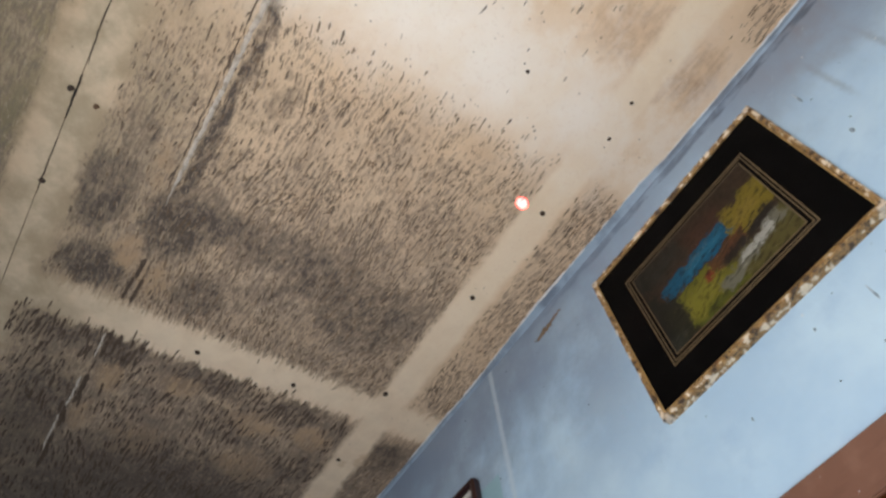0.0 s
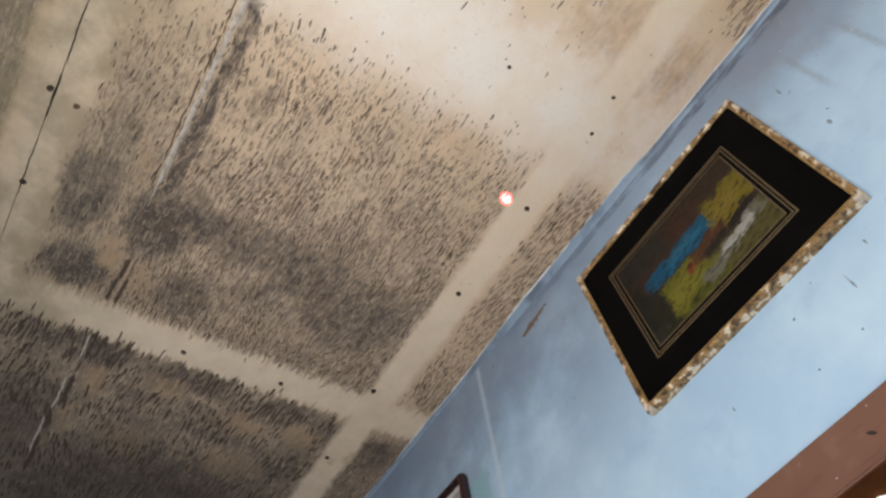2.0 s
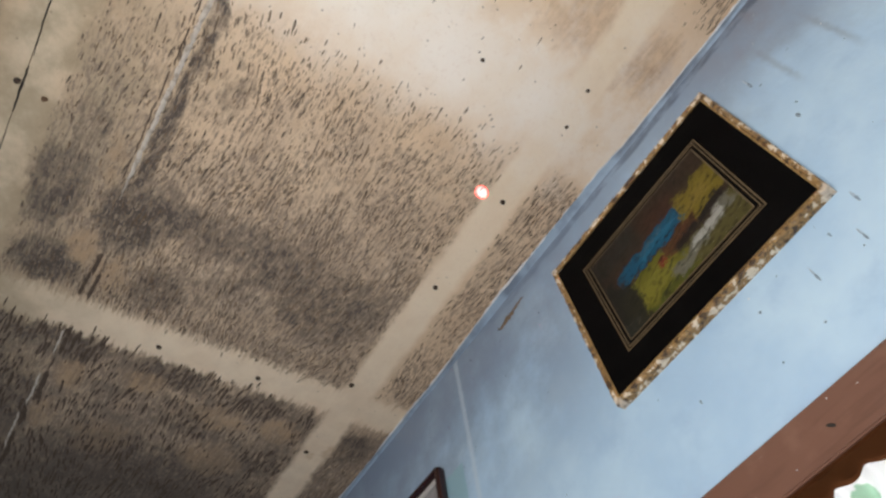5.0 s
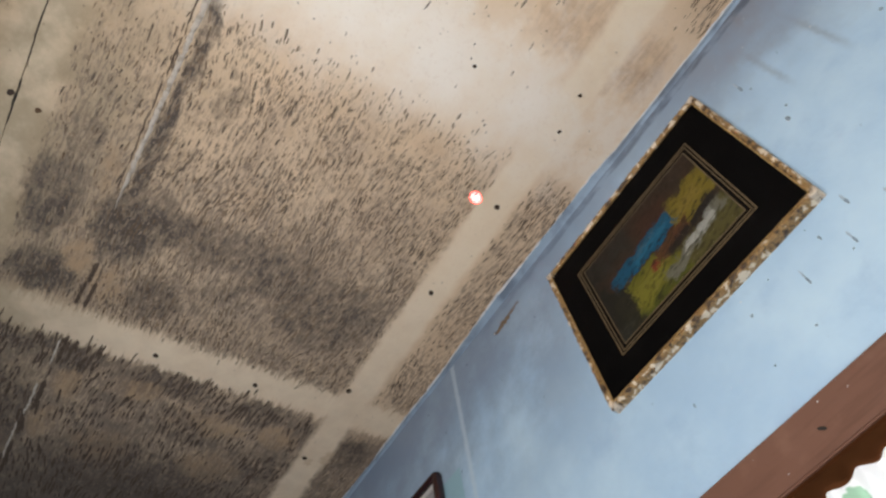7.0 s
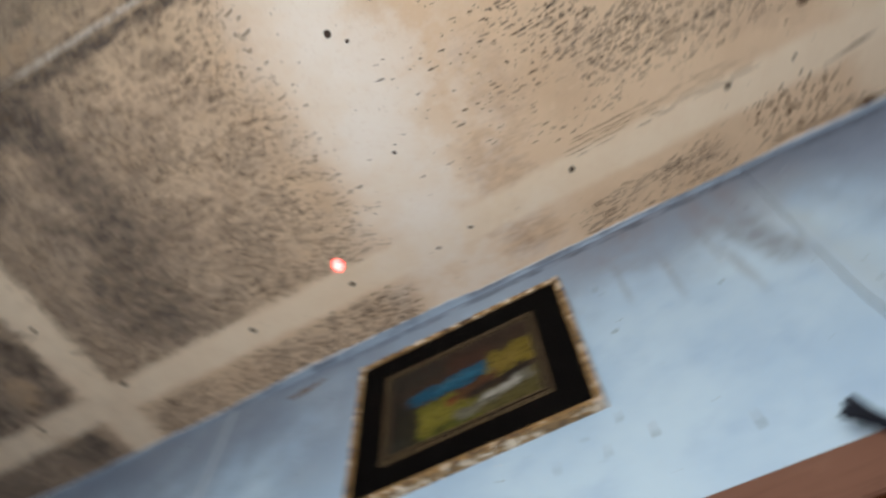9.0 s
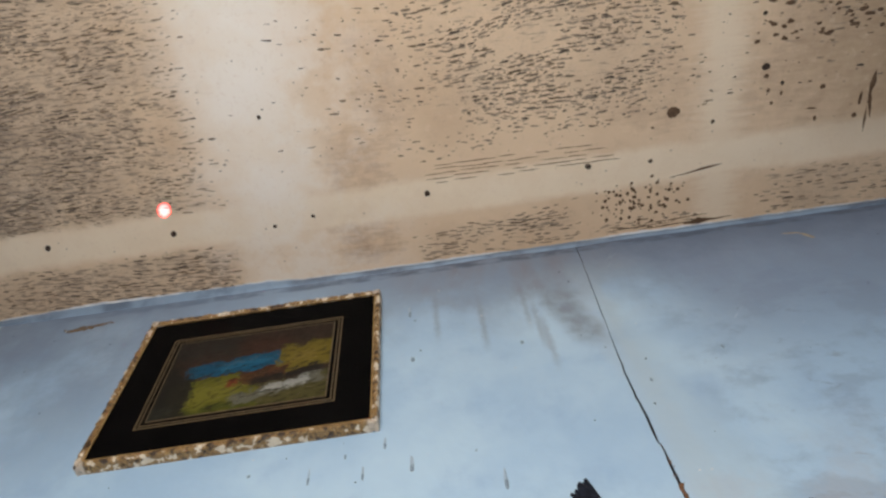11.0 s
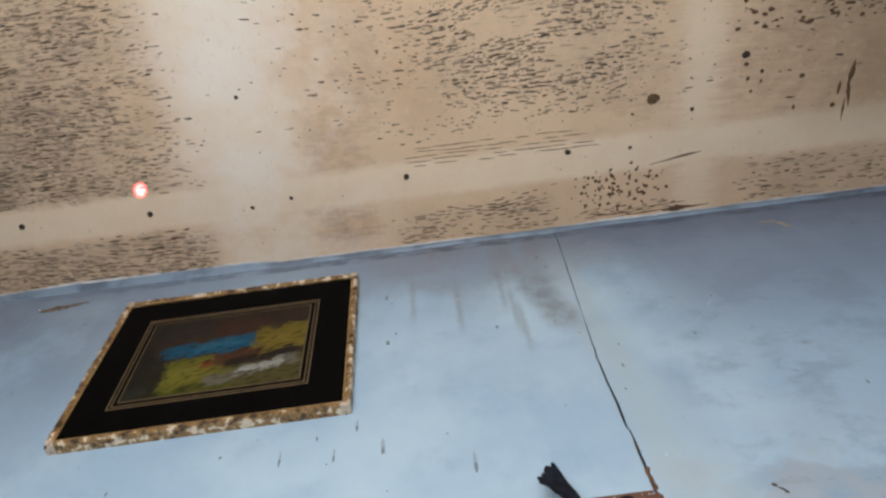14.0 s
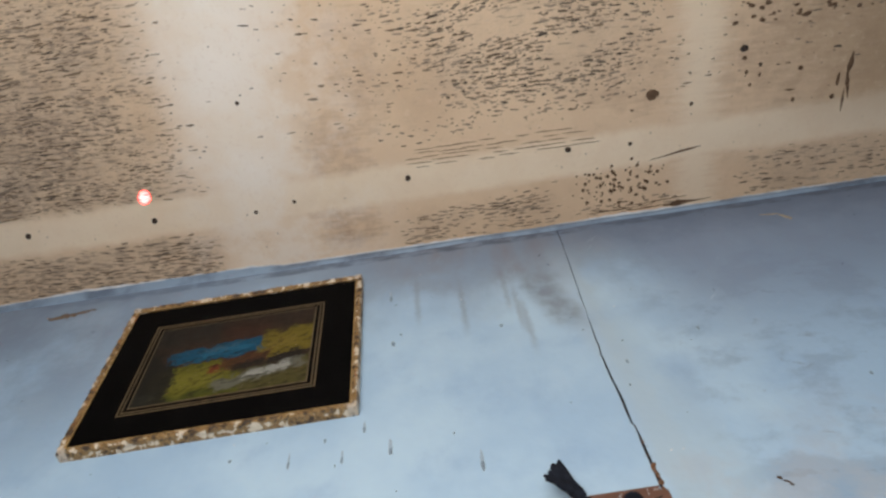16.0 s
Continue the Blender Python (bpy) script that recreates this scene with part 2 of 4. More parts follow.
    grain = p.noise(260, 3)
    p.bump(grain + wob2 * 0.8 + comb * thick * 3.0, 0.3, 0.0018)
    return p.mat


def streak_mould():
    """Dark crusts of mould; each one has its own shade."""
    p = Paint("streak_mould", 0.9, gloss=0.15)
    pick = p.tree.nodes.new("ShaderNodeNewGeometry").outputs["Random Per Island"]
    shade = Val(p.tree, pick)
    p.lay((0.095, 0.074, 0.058)).lay((0.31, 0.24, 0.18), shade.step(0.15, 0.85))
    p.lay((0.16, 0.105, 0.062), (shade * 7.31).op("FRACT").step(0.55, 0.95) * 0.7)
    p.lay((0.25, 0.20, 0.15), p.noise(190, 3, 0.7).step(0.5, 0.66) * 0.5)
    p.bump(p.noise(300, 2), 0.3, 0.0008)
    return p.mat


def blue_wall():
    p = Paint("blue_wall_paint", 0.42, gloss=0.4)
    big, mid, fine = p.noise(2.6, 5, 0.6), p.noise(8, 5, 0.62), p.noise(60, 3)
    long_ = p.noise(1.0, 4, 0.6, p.vector(p.x * 9.0, 0.0, p.z * 2.4))
    p.lay((0.368, 0.532, 0.706))
    p.lay((0.492, 0.662, 0.79), big.step(0.40, 0.68) * 0.85)
    p.lay((0.29, 0.43, 0.62), mid.step(0.5, 0.72) * 0.45)
    # soot tongues and grey smoke clouds below the ceiling, light falloff painted in too
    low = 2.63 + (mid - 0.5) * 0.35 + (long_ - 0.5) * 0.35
    smoke_shade = p.noise(3.4, 6, 0.62)
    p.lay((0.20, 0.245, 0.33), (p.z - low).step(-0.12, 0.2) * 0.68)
    p.lay((0.175, 0.23, 0.325), smoke_shade.step(0.32, 0.58) * (p.z - 2.2).step(0.0, 0.4) * (1.0 - p.x.step(-0.06, 0.08)) * 0.68)
    p.lay((0.20, 0.26, 0.36), (p.z - 2.58 + (smoke_shade - 0.5) * 0.5).step(0.0, 0.22) * p.x.within(0.42, 1.6, 0.15) * 0.4)
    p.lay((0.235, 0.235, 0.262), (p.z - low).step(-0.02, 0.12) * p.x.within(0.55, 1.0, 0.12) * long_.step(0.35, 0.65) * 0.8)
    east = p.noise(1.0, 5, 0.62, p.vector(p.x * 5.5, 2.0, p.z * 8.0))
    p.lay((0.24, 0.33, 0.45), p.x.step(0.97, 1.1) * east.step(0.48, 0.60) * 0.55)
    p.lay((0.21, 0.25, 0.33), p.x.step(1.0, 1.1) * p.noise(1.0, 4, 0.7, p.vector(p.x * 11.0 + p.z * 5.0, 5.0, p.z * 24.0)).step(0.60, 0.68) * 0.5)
    # upper east end darkened smoothly, weaker light there put into the colour
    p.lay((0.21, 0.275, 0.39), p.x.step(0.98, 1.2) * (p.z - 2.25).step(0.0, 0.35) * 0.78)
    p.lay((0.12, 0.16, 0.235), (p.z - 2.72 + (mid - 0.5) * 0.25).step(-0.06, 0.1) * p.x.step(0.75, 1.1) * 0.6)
    # dark line under the cove: dirt, and the joint's shade painted in
    joint = p.noise(1.0, 4, 0.65, p.vector(p.x * 14.0, 0.0, p.z * 40.0))
    p.lay((0.085, 0.115, 0.165), (p.z + (joint - 0.5) * 0.03).within(2.806, 2.831, 0.005) * joint.step(0.36, 0.58) * p.x.step(-0.6, 0.6) * 0.8)
    # patched plaster beside the crack
    patch = (p.x + (mid - 0.5) * 0.06 - (2.85 - p.z) * 0.05).within(0.885, 0.94, 0.012)
    p.lay((0.43, 0.53, 0.61), patch * (1.0 - p.z.step(2.6, 2.8)) * 0.4)
    band = (p.x + (mid - 0.5) * 0.07 + (p.noise(26, 3) - 0.5) * 0.02 - 0.955 - (2.65 - p.z) * 0.17)
    p.lay((0.425, 0.54, 0.605), (1.0 - band.step(-0.03, 0.02)) * p.x.step(0.925, 0.945) * (1.0 - p.z.step(2.52, 2.72)) * 0.36)
    p.lay((0.47, 0.50, 0.53), p.x.within(0.93, 1.35, 0.06) * (1.0 - p.z.step(2.0, 2.28)) * mid.step(0.42, 0.6) * 0.55)
    smear = (p.x + (mid - 0.5) * 0.08 + (p.z - 2.55) * 0.25).within(0.845, 0.91, 0.022) * p.z.within(2.47, 2.66, 0.04)
    p.lay((0.175, 0.185, 0.215), smear * (0.6 + 0.35 * p.noise(30, 3).step(0.35, 0.65)) * 0.75)
    for sx, top, low_ in ((0.79, 2.70, 2.55), (0.805, 2.62, 2.48), (0.815, 2.56, 2.42), (0.61, 2.7, 2.55), (0.70, 2.65, 2.5)):
        p.lay((0.22, 0.24, 0.29), (p.x + (fine - 0.5) * 0.012).within(sx - 0.005, sx + 0.005, 0.006) * p.z.within(low_, top, 0.04) * 0.45)
    # pale scuffs in lines
    p.lay((0.54, 0.66, 0.76), p.noise(1.0, 4, 0.7, p.vector(p.x * 30.0 - p.z * 22.0, 0.0, p.z * 6.0 + p.x * 4.0)).step(0.66, 0.76) * 0.5)
    # a cleaner, greener square where the photo once hung
    p.lay((0.24, 0.42, 0.48), p.x.within(-0.8, -0.446, 0.002) * p.z.within(2.1, 2.535, 0.002) * 0.75)
    # light trowel line
    p.lay((0.52, 0.62, 0.70), (p.x - (p.z - 2.6) * 0.03 + (fine - 0.5) * 0.01).within(-0.412, -0.398, 0.006) * 0.55)
    p.lay((0.2, 0.2, 0.22), (p.noise(95, 2)).step(0.76, 0.80) * 0.5)
    p.bump(fine + mid * 3.0, 0.35, 0.002)
    p.roughness(0.34 + mid * 0.25)
    return p.mat


def plain_paint(name, colour, second, rough=0.7, scale=6, gloss=0.4, metal=0.0, grain=120):
    p = Paint(name, rough, metal, gloss)
    p.lay(colour).lay(second, p.noise(scale, 5, 0.6).step(0.42, 0.68) * 0.8)
    p.bump(p.noise(grain, 3), 0.25, 0.001)
    return p.mat


def brown_paint():
    p = Paint("brown_door_paint", 0.45, gloss=0.4)
    grain = p.noise(1.0, 4, 0.6, p.vector(p.x * 6.0, p.y * 60.0, p.z * 60.0))
    p.lay((0.158, 0.078, 0.053)).lay((0.11, 0.053, 0.035), grain.step(0.45, 0.7) * 0.7)
    p.lay((0.215, 0.115, 0.08), p.noise(14, 4).step(0.55, 0.75) * 0.6)
    chips, chance, _ = p.cells(75, p.place)
    p.lay((0.36, 0.26, 0.20), (1.0 - chance.step(0.02, 0.03)) * (1.0 - chips.step(0.12, 0.3)) * 0.8)
    p.bump(grain, 0.3, 0.0015)
    return p.mat


def worn_gilt():
    p = Paint("worn_gilt_plaster", 0.42, 0.0, 0.5)
    a, b = p.noise(58, 3, 0.5), p.noise(190, 3)
    p.lay((0.25, 0.145, 0.055)).lay((0.42, 0.26, 0.10), b.step(0.42, 0.6))
    p.lay((0.055, 0.032, 0.018), (a + (b - 0.5) * 0.2).step(0.56, 0.62) * 0.95)
    p.lay((0.74, 0.63, 0.48), (a + (b - 0.5) * 0.3 + (p.noise(9, 2) - 0.5) * 0.30).within(0.1, 0.415, 0.012))
    p.lay((0.60, 0.50, 0.39), ((p.x * p.x).step(0.0515, 0.054) * (p.z * p.z).step(0.037, 0.039)) * (a + b).step(0.8, 0.95))
    p.lay((0.02, 0.013, 0.008), b.step(0.56, 0.63) * a.within(0.43, 0.57, 0.03) * 0.95)
    p.bsdf.inputs["Metallic"].default_value = 0.12
    p.bump(a + b * 0.6, 1.0, 0.006)
    return p.mat


def curtain_cloth():
    p = Paint("flowered_curtain_cloth", 0.9, gloss=0.1)
    p.lay((0.82, 0.84, 0.85))
    near, chance, _ = p.cells(13, p.place)
    n = p.noise(40, 2)
    p.lay((0.16, 0.42, 0.22), (1.0 - chance.step(0.36, 0.38)) * (near + (n - 0.5) * 0.3).within(0.16, 0.42, 0.02) * 0.75)
    p.lay((0.06, 0.32, 0.48), (1.0 - chance.step(0.36, 0.38)) * (1.0 - (near + (n - 0.5) * 0.3).step(0.14, 0.18)) * 0.8)
    p.bump(p.noise(700, 2), 0.2, 0.0005)
    thin = p.tree.nodes.new("ShaderNodeBsdfTranslucent")
    both = p.tree.nodes.new("ShaderNodeMixShader")
    both.inputs[0].default_value = 0.5
    p.tree.links.new(p.col, thin.inputs["Color"])
    p.tree.links.new(p.bsdf.outputs[0], both.inputs[1])
    p.tree.links.new(thin.outputs[0], both.inputs[2])
    p.tree.links.new(both.outputs[0], p.tree.nodes["Material Output"].inputs["Surface"])
    return p.mat


def landscape():
    """The painted landscape; x and z run over the picture from its lower left corner."""
    p = Paint("oil_landscape", 0.55, gloss=0.08)
    wide, high = PIC_W, PIC_H
    n, m = p.noise(16, 5, 0.7), p.noise(75, 4, 0.7)
    dabs = p.noise(1.0, 3, 0.6, p.vector(p.x * 40.0 + p.z * 30.0, 0.0, p.z * 130.0 - p.x * 40.0))
    u = p.x * (1.0 / wide) + (n - 0.5) * 0.22 + (m - 0.5) * 0.16
    v = p.z * (1.0 / high) + (p.noise(19, 5, 0.65) - 0.5) * 0.24 + (dabs - 0.5) * 0.26

    def dab(colour, u0, u1, v0, v1, tilt=0.0, soft=0.012, much=0.95):
        level = v - (u - (u0 + u1) / 2) * tilt
        p.lay(colour, u.within(u0, u1, soft) * level.within(v0, v1, soft) * much)

    p.lay((0.046, 0.030, 0.020))
    p.lay((0.060, 0.034, 0.020), dabs.step(0.45, 0.65) * 0.7)
    dab((0.031, 0.030, 0.024), -0.2, 0.4, 0.75, 1.3, 0, 0.06)
    dab((0.075, 0.030, 0.019), 0.45, 0.75, 0.66, 0.9, 0, 0.06, 0.6)
    dab((0.19, 0.145, 0.020), 0.68, 1.2, 0.42, 0.76, 0.1)
    dab((0.223, 0.161, 0.031), 0.74, 0.92, 0.50, 0.62, 0.1, 0.02, 0.7)
    dab((0.009, 0.088, 0.165), 0.14, 0.70, 0.47, 0.68, 0.12)
    dab((0.022, 0.145, 0.235), 0.30, 0.66, 0.53, 0.60, 0.2, 0.02, 0.8)
    dab((0.087, 0.161, 0.186), 0.32, 0.55, 0.60, 0.63, 0.15, 0.01, 0.6)
    dab((0.14, 0.135, 0.017), 0.06, 0.62, -0.2, 0.43, 0.12)
    dab((0.21, 0.19, 0.028), 0.2, 0.5, 0.16, 0.34, 0.2, 0.03, 0.7)
    dab((0.050, 0.062, 0.014), 0.2, 0.6, 0.0, 0.10, 0.1, 0.03, 0.7)
    dab((0.099, 0.040, 0.019), 0.46, 0.76, 0.30, 0.47, 0.1)
    dab((0.020, 0.016, 0.015), 0.52, 0.98, 0.30, 0.40, 0.15, 0.03)
    dab((0.093, 0.081, 0.025), 0.6, 1.2, -0.2, 0.30, 0.1)
    dab((0.149, 0.146, 0.112), 0.46, 0.98, 0.12, 0.26, 0.30)
    dab((0.384, 0.384, 0.347), 0.66, 0.90, 0.18, 0.27, 0.22)
    dab((0.186, 0.031, 0.019), 0.40, 0.46, 0.27, 0.34, 0.0, 0.01)
    dab((0.022, 0.020, 0.016), -0.3, 0.20, -0.3, 0.75, -1.5, 0.02)
    dab((0.056, 0.062, 0.046), -0.3, 0.1, -0.2, 0.14, 0.0, 0.04, 0.6)
    p.lay((0.16, 0.13, 0.05), dabs.step(0.60, 0.70) * v.within(-0.1, 0.45, 0.1) * u.within(0.1, 1.1, 0.1) * 0.5)
    p.lay((0.014, 0.012, 0.009), (1.0 - dabs.step(0.34, 0.50)) * 0.7)
    p.lay((0.02, 0.014, 0.011), v.step(0.62, 1.0) * m.step(0.35, 0.65) * 0.75)
    p.lay((0.015, 0.015, 0.012), (1.0 - u.step(0.05, 0.2)) * m.step(0.3, 0.6) * 0.7)
    p.lay((0.010, 0.009, 0.008), 0.26)
    p.bump(dabs + m, 0.4, 0.001)
    return p.mat


PIC_W, PIC_H = 0.312, 0.203
M = {
    "ceiling": ceiling_board(),
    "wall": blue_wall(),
    "side": plain_paint("faded_blue_wall", (0.28, 0.38, 0.47), (0.20, 0.28, 0.36), 0.6, 2),
    "plaster": plain_paint("bare_plaster", (0.10, 0.07, 0.05), (0.05, 0.035, 0.025), 0.9, 20),
    "floor": plain_paint("cement_floor", (0.16, 0.14, 0.12), (0.10, 0.09, 0.08), 0.7, 3),
    "ground": plain_paint("dry_ground", (0.30, 0.24, 0.17), (0.20, 0.17, 0.10), 0.95, 0.7),
    "cornice": plain_paint("blue_joint_paint", (0.25, 0.34, 0.45), (0.10, 0.13, 0.18), 0.5, 9),
    "chalk": plain_paint("white_filler", (0.66, 0.67, 0.68), (0.40, 0.45, 0.52), 0.8, 30),
    "ridge": plain_paint("flaking_cream_paint", (0.56, 0.50, 0.43), (0.30, 0.25, 0.20), 0.8, 70),
    "dark": plain_paint("black_gap", (0.03, 0.026, 0.022), (0.015, 0.013, 0.012), 0.95, 30),
    "rust": plain_paint("rusted_nail", (0.035, 0.026, 0.02), (0.09, 0.05, 0.03), 0.7, 160, metal=0.2),
    "mould": plain_paint("brown_mould", (0.105, 0.063, 0.038), (0.16, 0.10, 0.06), 0.9, 120, 0.2),
    "crust": plain_paint("dark_mould_crust", (0.078, 0.057, 0.044), (0.13, 0.097, 0.072), 0.9, 110, 0.15),
    "mud": plain_paint("dried_mud_smear", (0.20, 0.145, 0.095), (0.11, 0.095, 0.085), 0.85, 90, 0.2),
    "steel": plain_paint("bright_steel_nail", (0.75, 0.74, 0.72), (0.6, 0.58, 0.55), 0.25, 90, metal=1.0),
    "ochre": plain_paint("ochre_scrape", (0.42, 0.36, 0.26), (0.28, 0.25, 0.22), 0.8, 60),
    "droppings": plain_paint("grey_droppings", (0.24, 0.31, 0.38), (0.11, 0.14, 0.17), 0.8, 70),
    "streak": streak_mould(),
    "earth": plain_paint("crumbled_orange_plaster", (0.19, 0.10, 0.055), (0.07, 0.04, 0.025), 0.9, 160, 0.2),
    "drip": plain_paint("pale_dried_drip", (0.34, 0.43, 0.52), (0.42, 0.52, 0.62), 0.7, 60),
    "brown": brown_paint(),
    "gilt": worn_gilt(),
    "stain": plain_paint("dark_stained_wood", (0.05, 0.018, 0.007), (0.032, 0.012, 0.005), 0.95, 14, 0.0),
    "bead": plain_paint("gilt_bead", (0.48, 0.31, 0.12), (0.2, 0.12, 0.05), 0.38, 60, metal=0.4),
    "mat": plain_paint("black_mount_board", (0.0022, 0.002, 0.002), (0.004, 0.0035, 0.0035), 0.8, 12, 0.05),
    "line": plain_paint("dull_gold_line", (0.15, 0.105, 0.055), (0.08, 0.057, 0.032), 0.5, 60, metal=0.2),
    "picture": landscape(),
    "maroon": plain_paint("dark_maroon_lacquer", (0.022, 0.007, 0.008), (0.035, 0.012, 0.012), 0.16, 20, 0.6),
    "silver": plain_paint("pale_slip", (0.55, 0.53, 0.50), (0.40, 0.38, 0.36), 0.4, 40),
    "photo": plain_paint("grey_photo", (0.20, 0.19, 0.185), (0.42, 0.41, 0.40), 0.5, 12),
    "cloth": plain_paint("black_cloth", (0.008, 0.010, 0.016), (0.018, 0.022, 0.034), 0.9, 60, 0.2, grain=600),
    "curtain": curtain_cloth(),
    "back": plain_paint("brown_backing_board", (0.22, 0.15, 0.09), (0.16, 0.11, 0.07), 0.8, 10),
    "wire": plain_paint("thin_rod", (0.30, 0.28, 0.25), (0.2, 0.18, 0.16), 0.4, 20, metal=0.8),
}
glass = bpy.data.materials.new("picture_glass")
glass.use_nodes = True
gt = glass.node_tree
clear, shine, mixer, fres = (gt.nodes.new(k) for k in ("ShaderNodeBsdfTransparent", "ShaderNodeBsdfGlossy", "ShaderNodeMixShader", "ShaderNodeFresnel"))
shine.inputs["Roughness"].default_value = 0.06
fres.inputs["IOR"].default_value = 1.045
gt.links.new(fres.outputs[0], mixer.inputs[0])
gt.links.new(clear.outputs[0], mixer.inputs[1])
gt.links.new(shine.outputs[0], mixer.inputs[2])
gt.links.new(mixer.outputs[0], gt.nodes["Material Output"].inputs["Surface"])
M["glass"] = glass


# ---- mesh helpers ----
def part(name, bm, material, parent=None, label="", smooth=False):
    """Link a bmesh as one mesh object, under a thing if one is given."""
    bmesh.ops.recalc_face_normals(bm, faces=bm.faces)
    me = bpy.data.meshes.new(name)
    bm.to_mesh(me)
    bm.free()
    me.materials.append(M[material])
    if smooth:
        for f in me.polygons:
            f.use_smooth = True
    ob = new(name, me)
    ob.parent = parent
    return tagged(ob, label)


def box(bm, x0, x1, y0, y1, z0, z1, bevel=0.0):
    vs = [bm.verts.new(v) for v in ((x0, y0, z0), (x1, y0, z0), (x1, y1, z0), (x0, y1, z0), (x0, y0, z1), (x1, y0, z1), (x1, y1, z1), (x0, y1, z1))]
    fs = [bm.faces.new([vs[i] for i in f]) for f in ((3, 2, 1, 0), (4, 5, 6, 7), (0, 1, 5, 4), (1, 2, 6, 5), (2, 3, 7, 6), (3, 0, 4, 7))]
    if bevel:
        edges = list({e for f in fs for e in f.edges})
        bmesh.ops.bevel(bm, geom=edges, offset=bevel, segments=2, affect="EDGES")
    return bm


def boxes(*rows, bevel=0.0):
    bm = bmesh.new()
    for r in rows:
        box(bm, *r, bevel=bevel)
    return bm


def sheet(points, y0, y1):
    """A flat slab from its outline in x and z, between two depths."""
    bm = bmesh.new()
    front = [bm.verts.new((x, y0, z)) for x, z in points]
    back = [bm.verts.new((x, y1, z)) for x, z in points]
    bm.faces.new(front)
    bm.faces.new(back[::-1])
    for i in range(len(points)):
        j = (i + 1) % len(points)
        bm.faces.new((front[i], back[i], back[j], front[j]))
    return bm


def tube(bm, path, radius, sides=8):
    """A round bar along a path; radius is a number or a function of 0 to 1."""
    rings = []
    for i, p in enumerate(path):
        p = Vector(p)
        ahead = (Vector(path[min(i + 1, len(path) - 1)]) - Vector(path[max(i - 1, 0)])).normalized()
        side = ahead.orthogonal().normalized()
        up = ahead.cross(side)
        r = radius(i / (len(path) - 1)) if callable(radius) else radius
        rings.append([bm.verts.new(p + r * (math.cos(a) * side + math.sin(a) * up)) for a in (math.tau * k / sides for k in range(sides))])
    for a, b in zip(rings, rings[1:]):
        for k in range(sides):
            bm.faces.new((a[k], a[(k + 1) % sides], b[(k + 1) % sides], b[k]))
    bm.faces.new(rings[0][::-1])
    bm.faces.new(rings[-1])
    return bm


def blot(bm, centre, a, b, turn, out, sides=11, seed=0):
    """A thin, uneven spot on the ceiling (out = 'z') or the wall (out = 'y')."""
    rng = random.Random(seed)
    ring = []
    for k in range(sides):
        t = math.tau * k / sides
        r = 0.8 + 0.4 * rng.random()
        u, v = a * r * math.cos(t), b * r * math.sin(t)
        ring.append((u * math.cos(turn) - v * math.sin(turn), u * math.sin(turn) + v * math.cos(turn)))
    cx, cy, cz = centre
    if out == "z":
        low = [bm.verts.new((cx + u, cy + v, cz)) for u, v in ring]
        top = bm.verts.new((cx, cy, cz - 0.0012))
    else:
        low = [bm.verts.new((cx + u, cy, cz + v)) for u, v in ring]
        top = bm.verts.new((cx, cy - 0.0012, cz))
    for k in range(sides):
        bm.faces.new((low[k], low[(k + 1) % sides], top))


def joint_edge(x):
    """How far the wall's paint runs on to the ceiling."""
    smear = max(0.0, min(1.0, (x + 0.42) / 0.15)) * max(0.0, min(1.0, (0.33 - x) / 0.12))
    return 0.0022 + 0.0085 * smear + 0.0022 * noise.noise((x * 9, 3, 0)) + 0.0016 * noise.noise((x * 41, 3, 3))


def crumbly_bead(name, material, x0, x1, step, label, seed, cove):
    """A rough bead along the joint of wall and ceiling: the painted cove, or the thin line of filler on its edge."""
    rng = random.Random(seed)
    bm, rings = bmesh.new(), []
    count = int((x1 - x0) / step)
    for i in range(count + 1):
        x = x0 + i * step
        e = max(joint_edge(x), 0.0006)
        if cove:
            down = 0.019 + 0.005 * noise.noise((x * 6, 8, 1)) + 0.002 * rng.random()
            row = ((-e, H + 0.0005), (-e, H - 0.0012), (-e * 0.8 - 0.0016, H - 0.005), (-0.0042, H - down * 0.6), (-0.0030, H - down * 0.9), (0.001, H - down))
        else:
            k = (0.0034 if x > -0.45 else 0.0048) * max(0.06, 0.42 + 1.1 * noise.noise((x * 4, seed, 0)) + 0.6 * noise.noise((x * 33, seed, 3)) + 0.25 * rng.random())
            row = [(-e - k * 0.2 - k * math.cos(a), H + 0.0003 - 0.8 * k * math.sin(a)) for a in (-0.1, 0.5, 1.1, 1.7, 2.3, 3.0)]
        rings.append([bm.verts.new((x, yy, zz)) for yy, zz in row])
    for a, b in zip(rings, rings[1:]):
        for k in range(5):
            bm.faces.new((a[k], a[k + 1], b[k + 1], b[k]))
    return tagged(part(name, bm, material, smooth=True), label, "trim", kind="structure")


# ---- the room ----
door_x0, door_x1, door_top = 0.02, 0.845, 1.985   # opening inside the door frame
frame_x0, frame_x1, frame_top = -0.05, 0.917, 2.06

crack = [(0.944, H), (0.942, 2.77), (0.938, 2.70), (0.934, 2.63), (0.930, 2.56), (0.926, 2.49), (0.9225, 2.43), (0.9205, 2.38), (0.9185, 2.372), (0.9185, 2.30), (0.9195, 2.25),
         (0.9190, 2.20), (0.9215, 2.195), (0.9205, 2.13), (0.9195, 2.09), (0.922, 2.055)]
rng = random.Random(5)
crack_fine = []
for (xa, za), (xb, zb) in zip(crack, crack[1:]):
    for k in range(4):
        f = k / 4
        crack_fine.append((xa + (xb - xa) * f + rng.uniform(-0.0006, 0.0006), za + (zb - za) * f))
crack_fine.append(crack[-1])


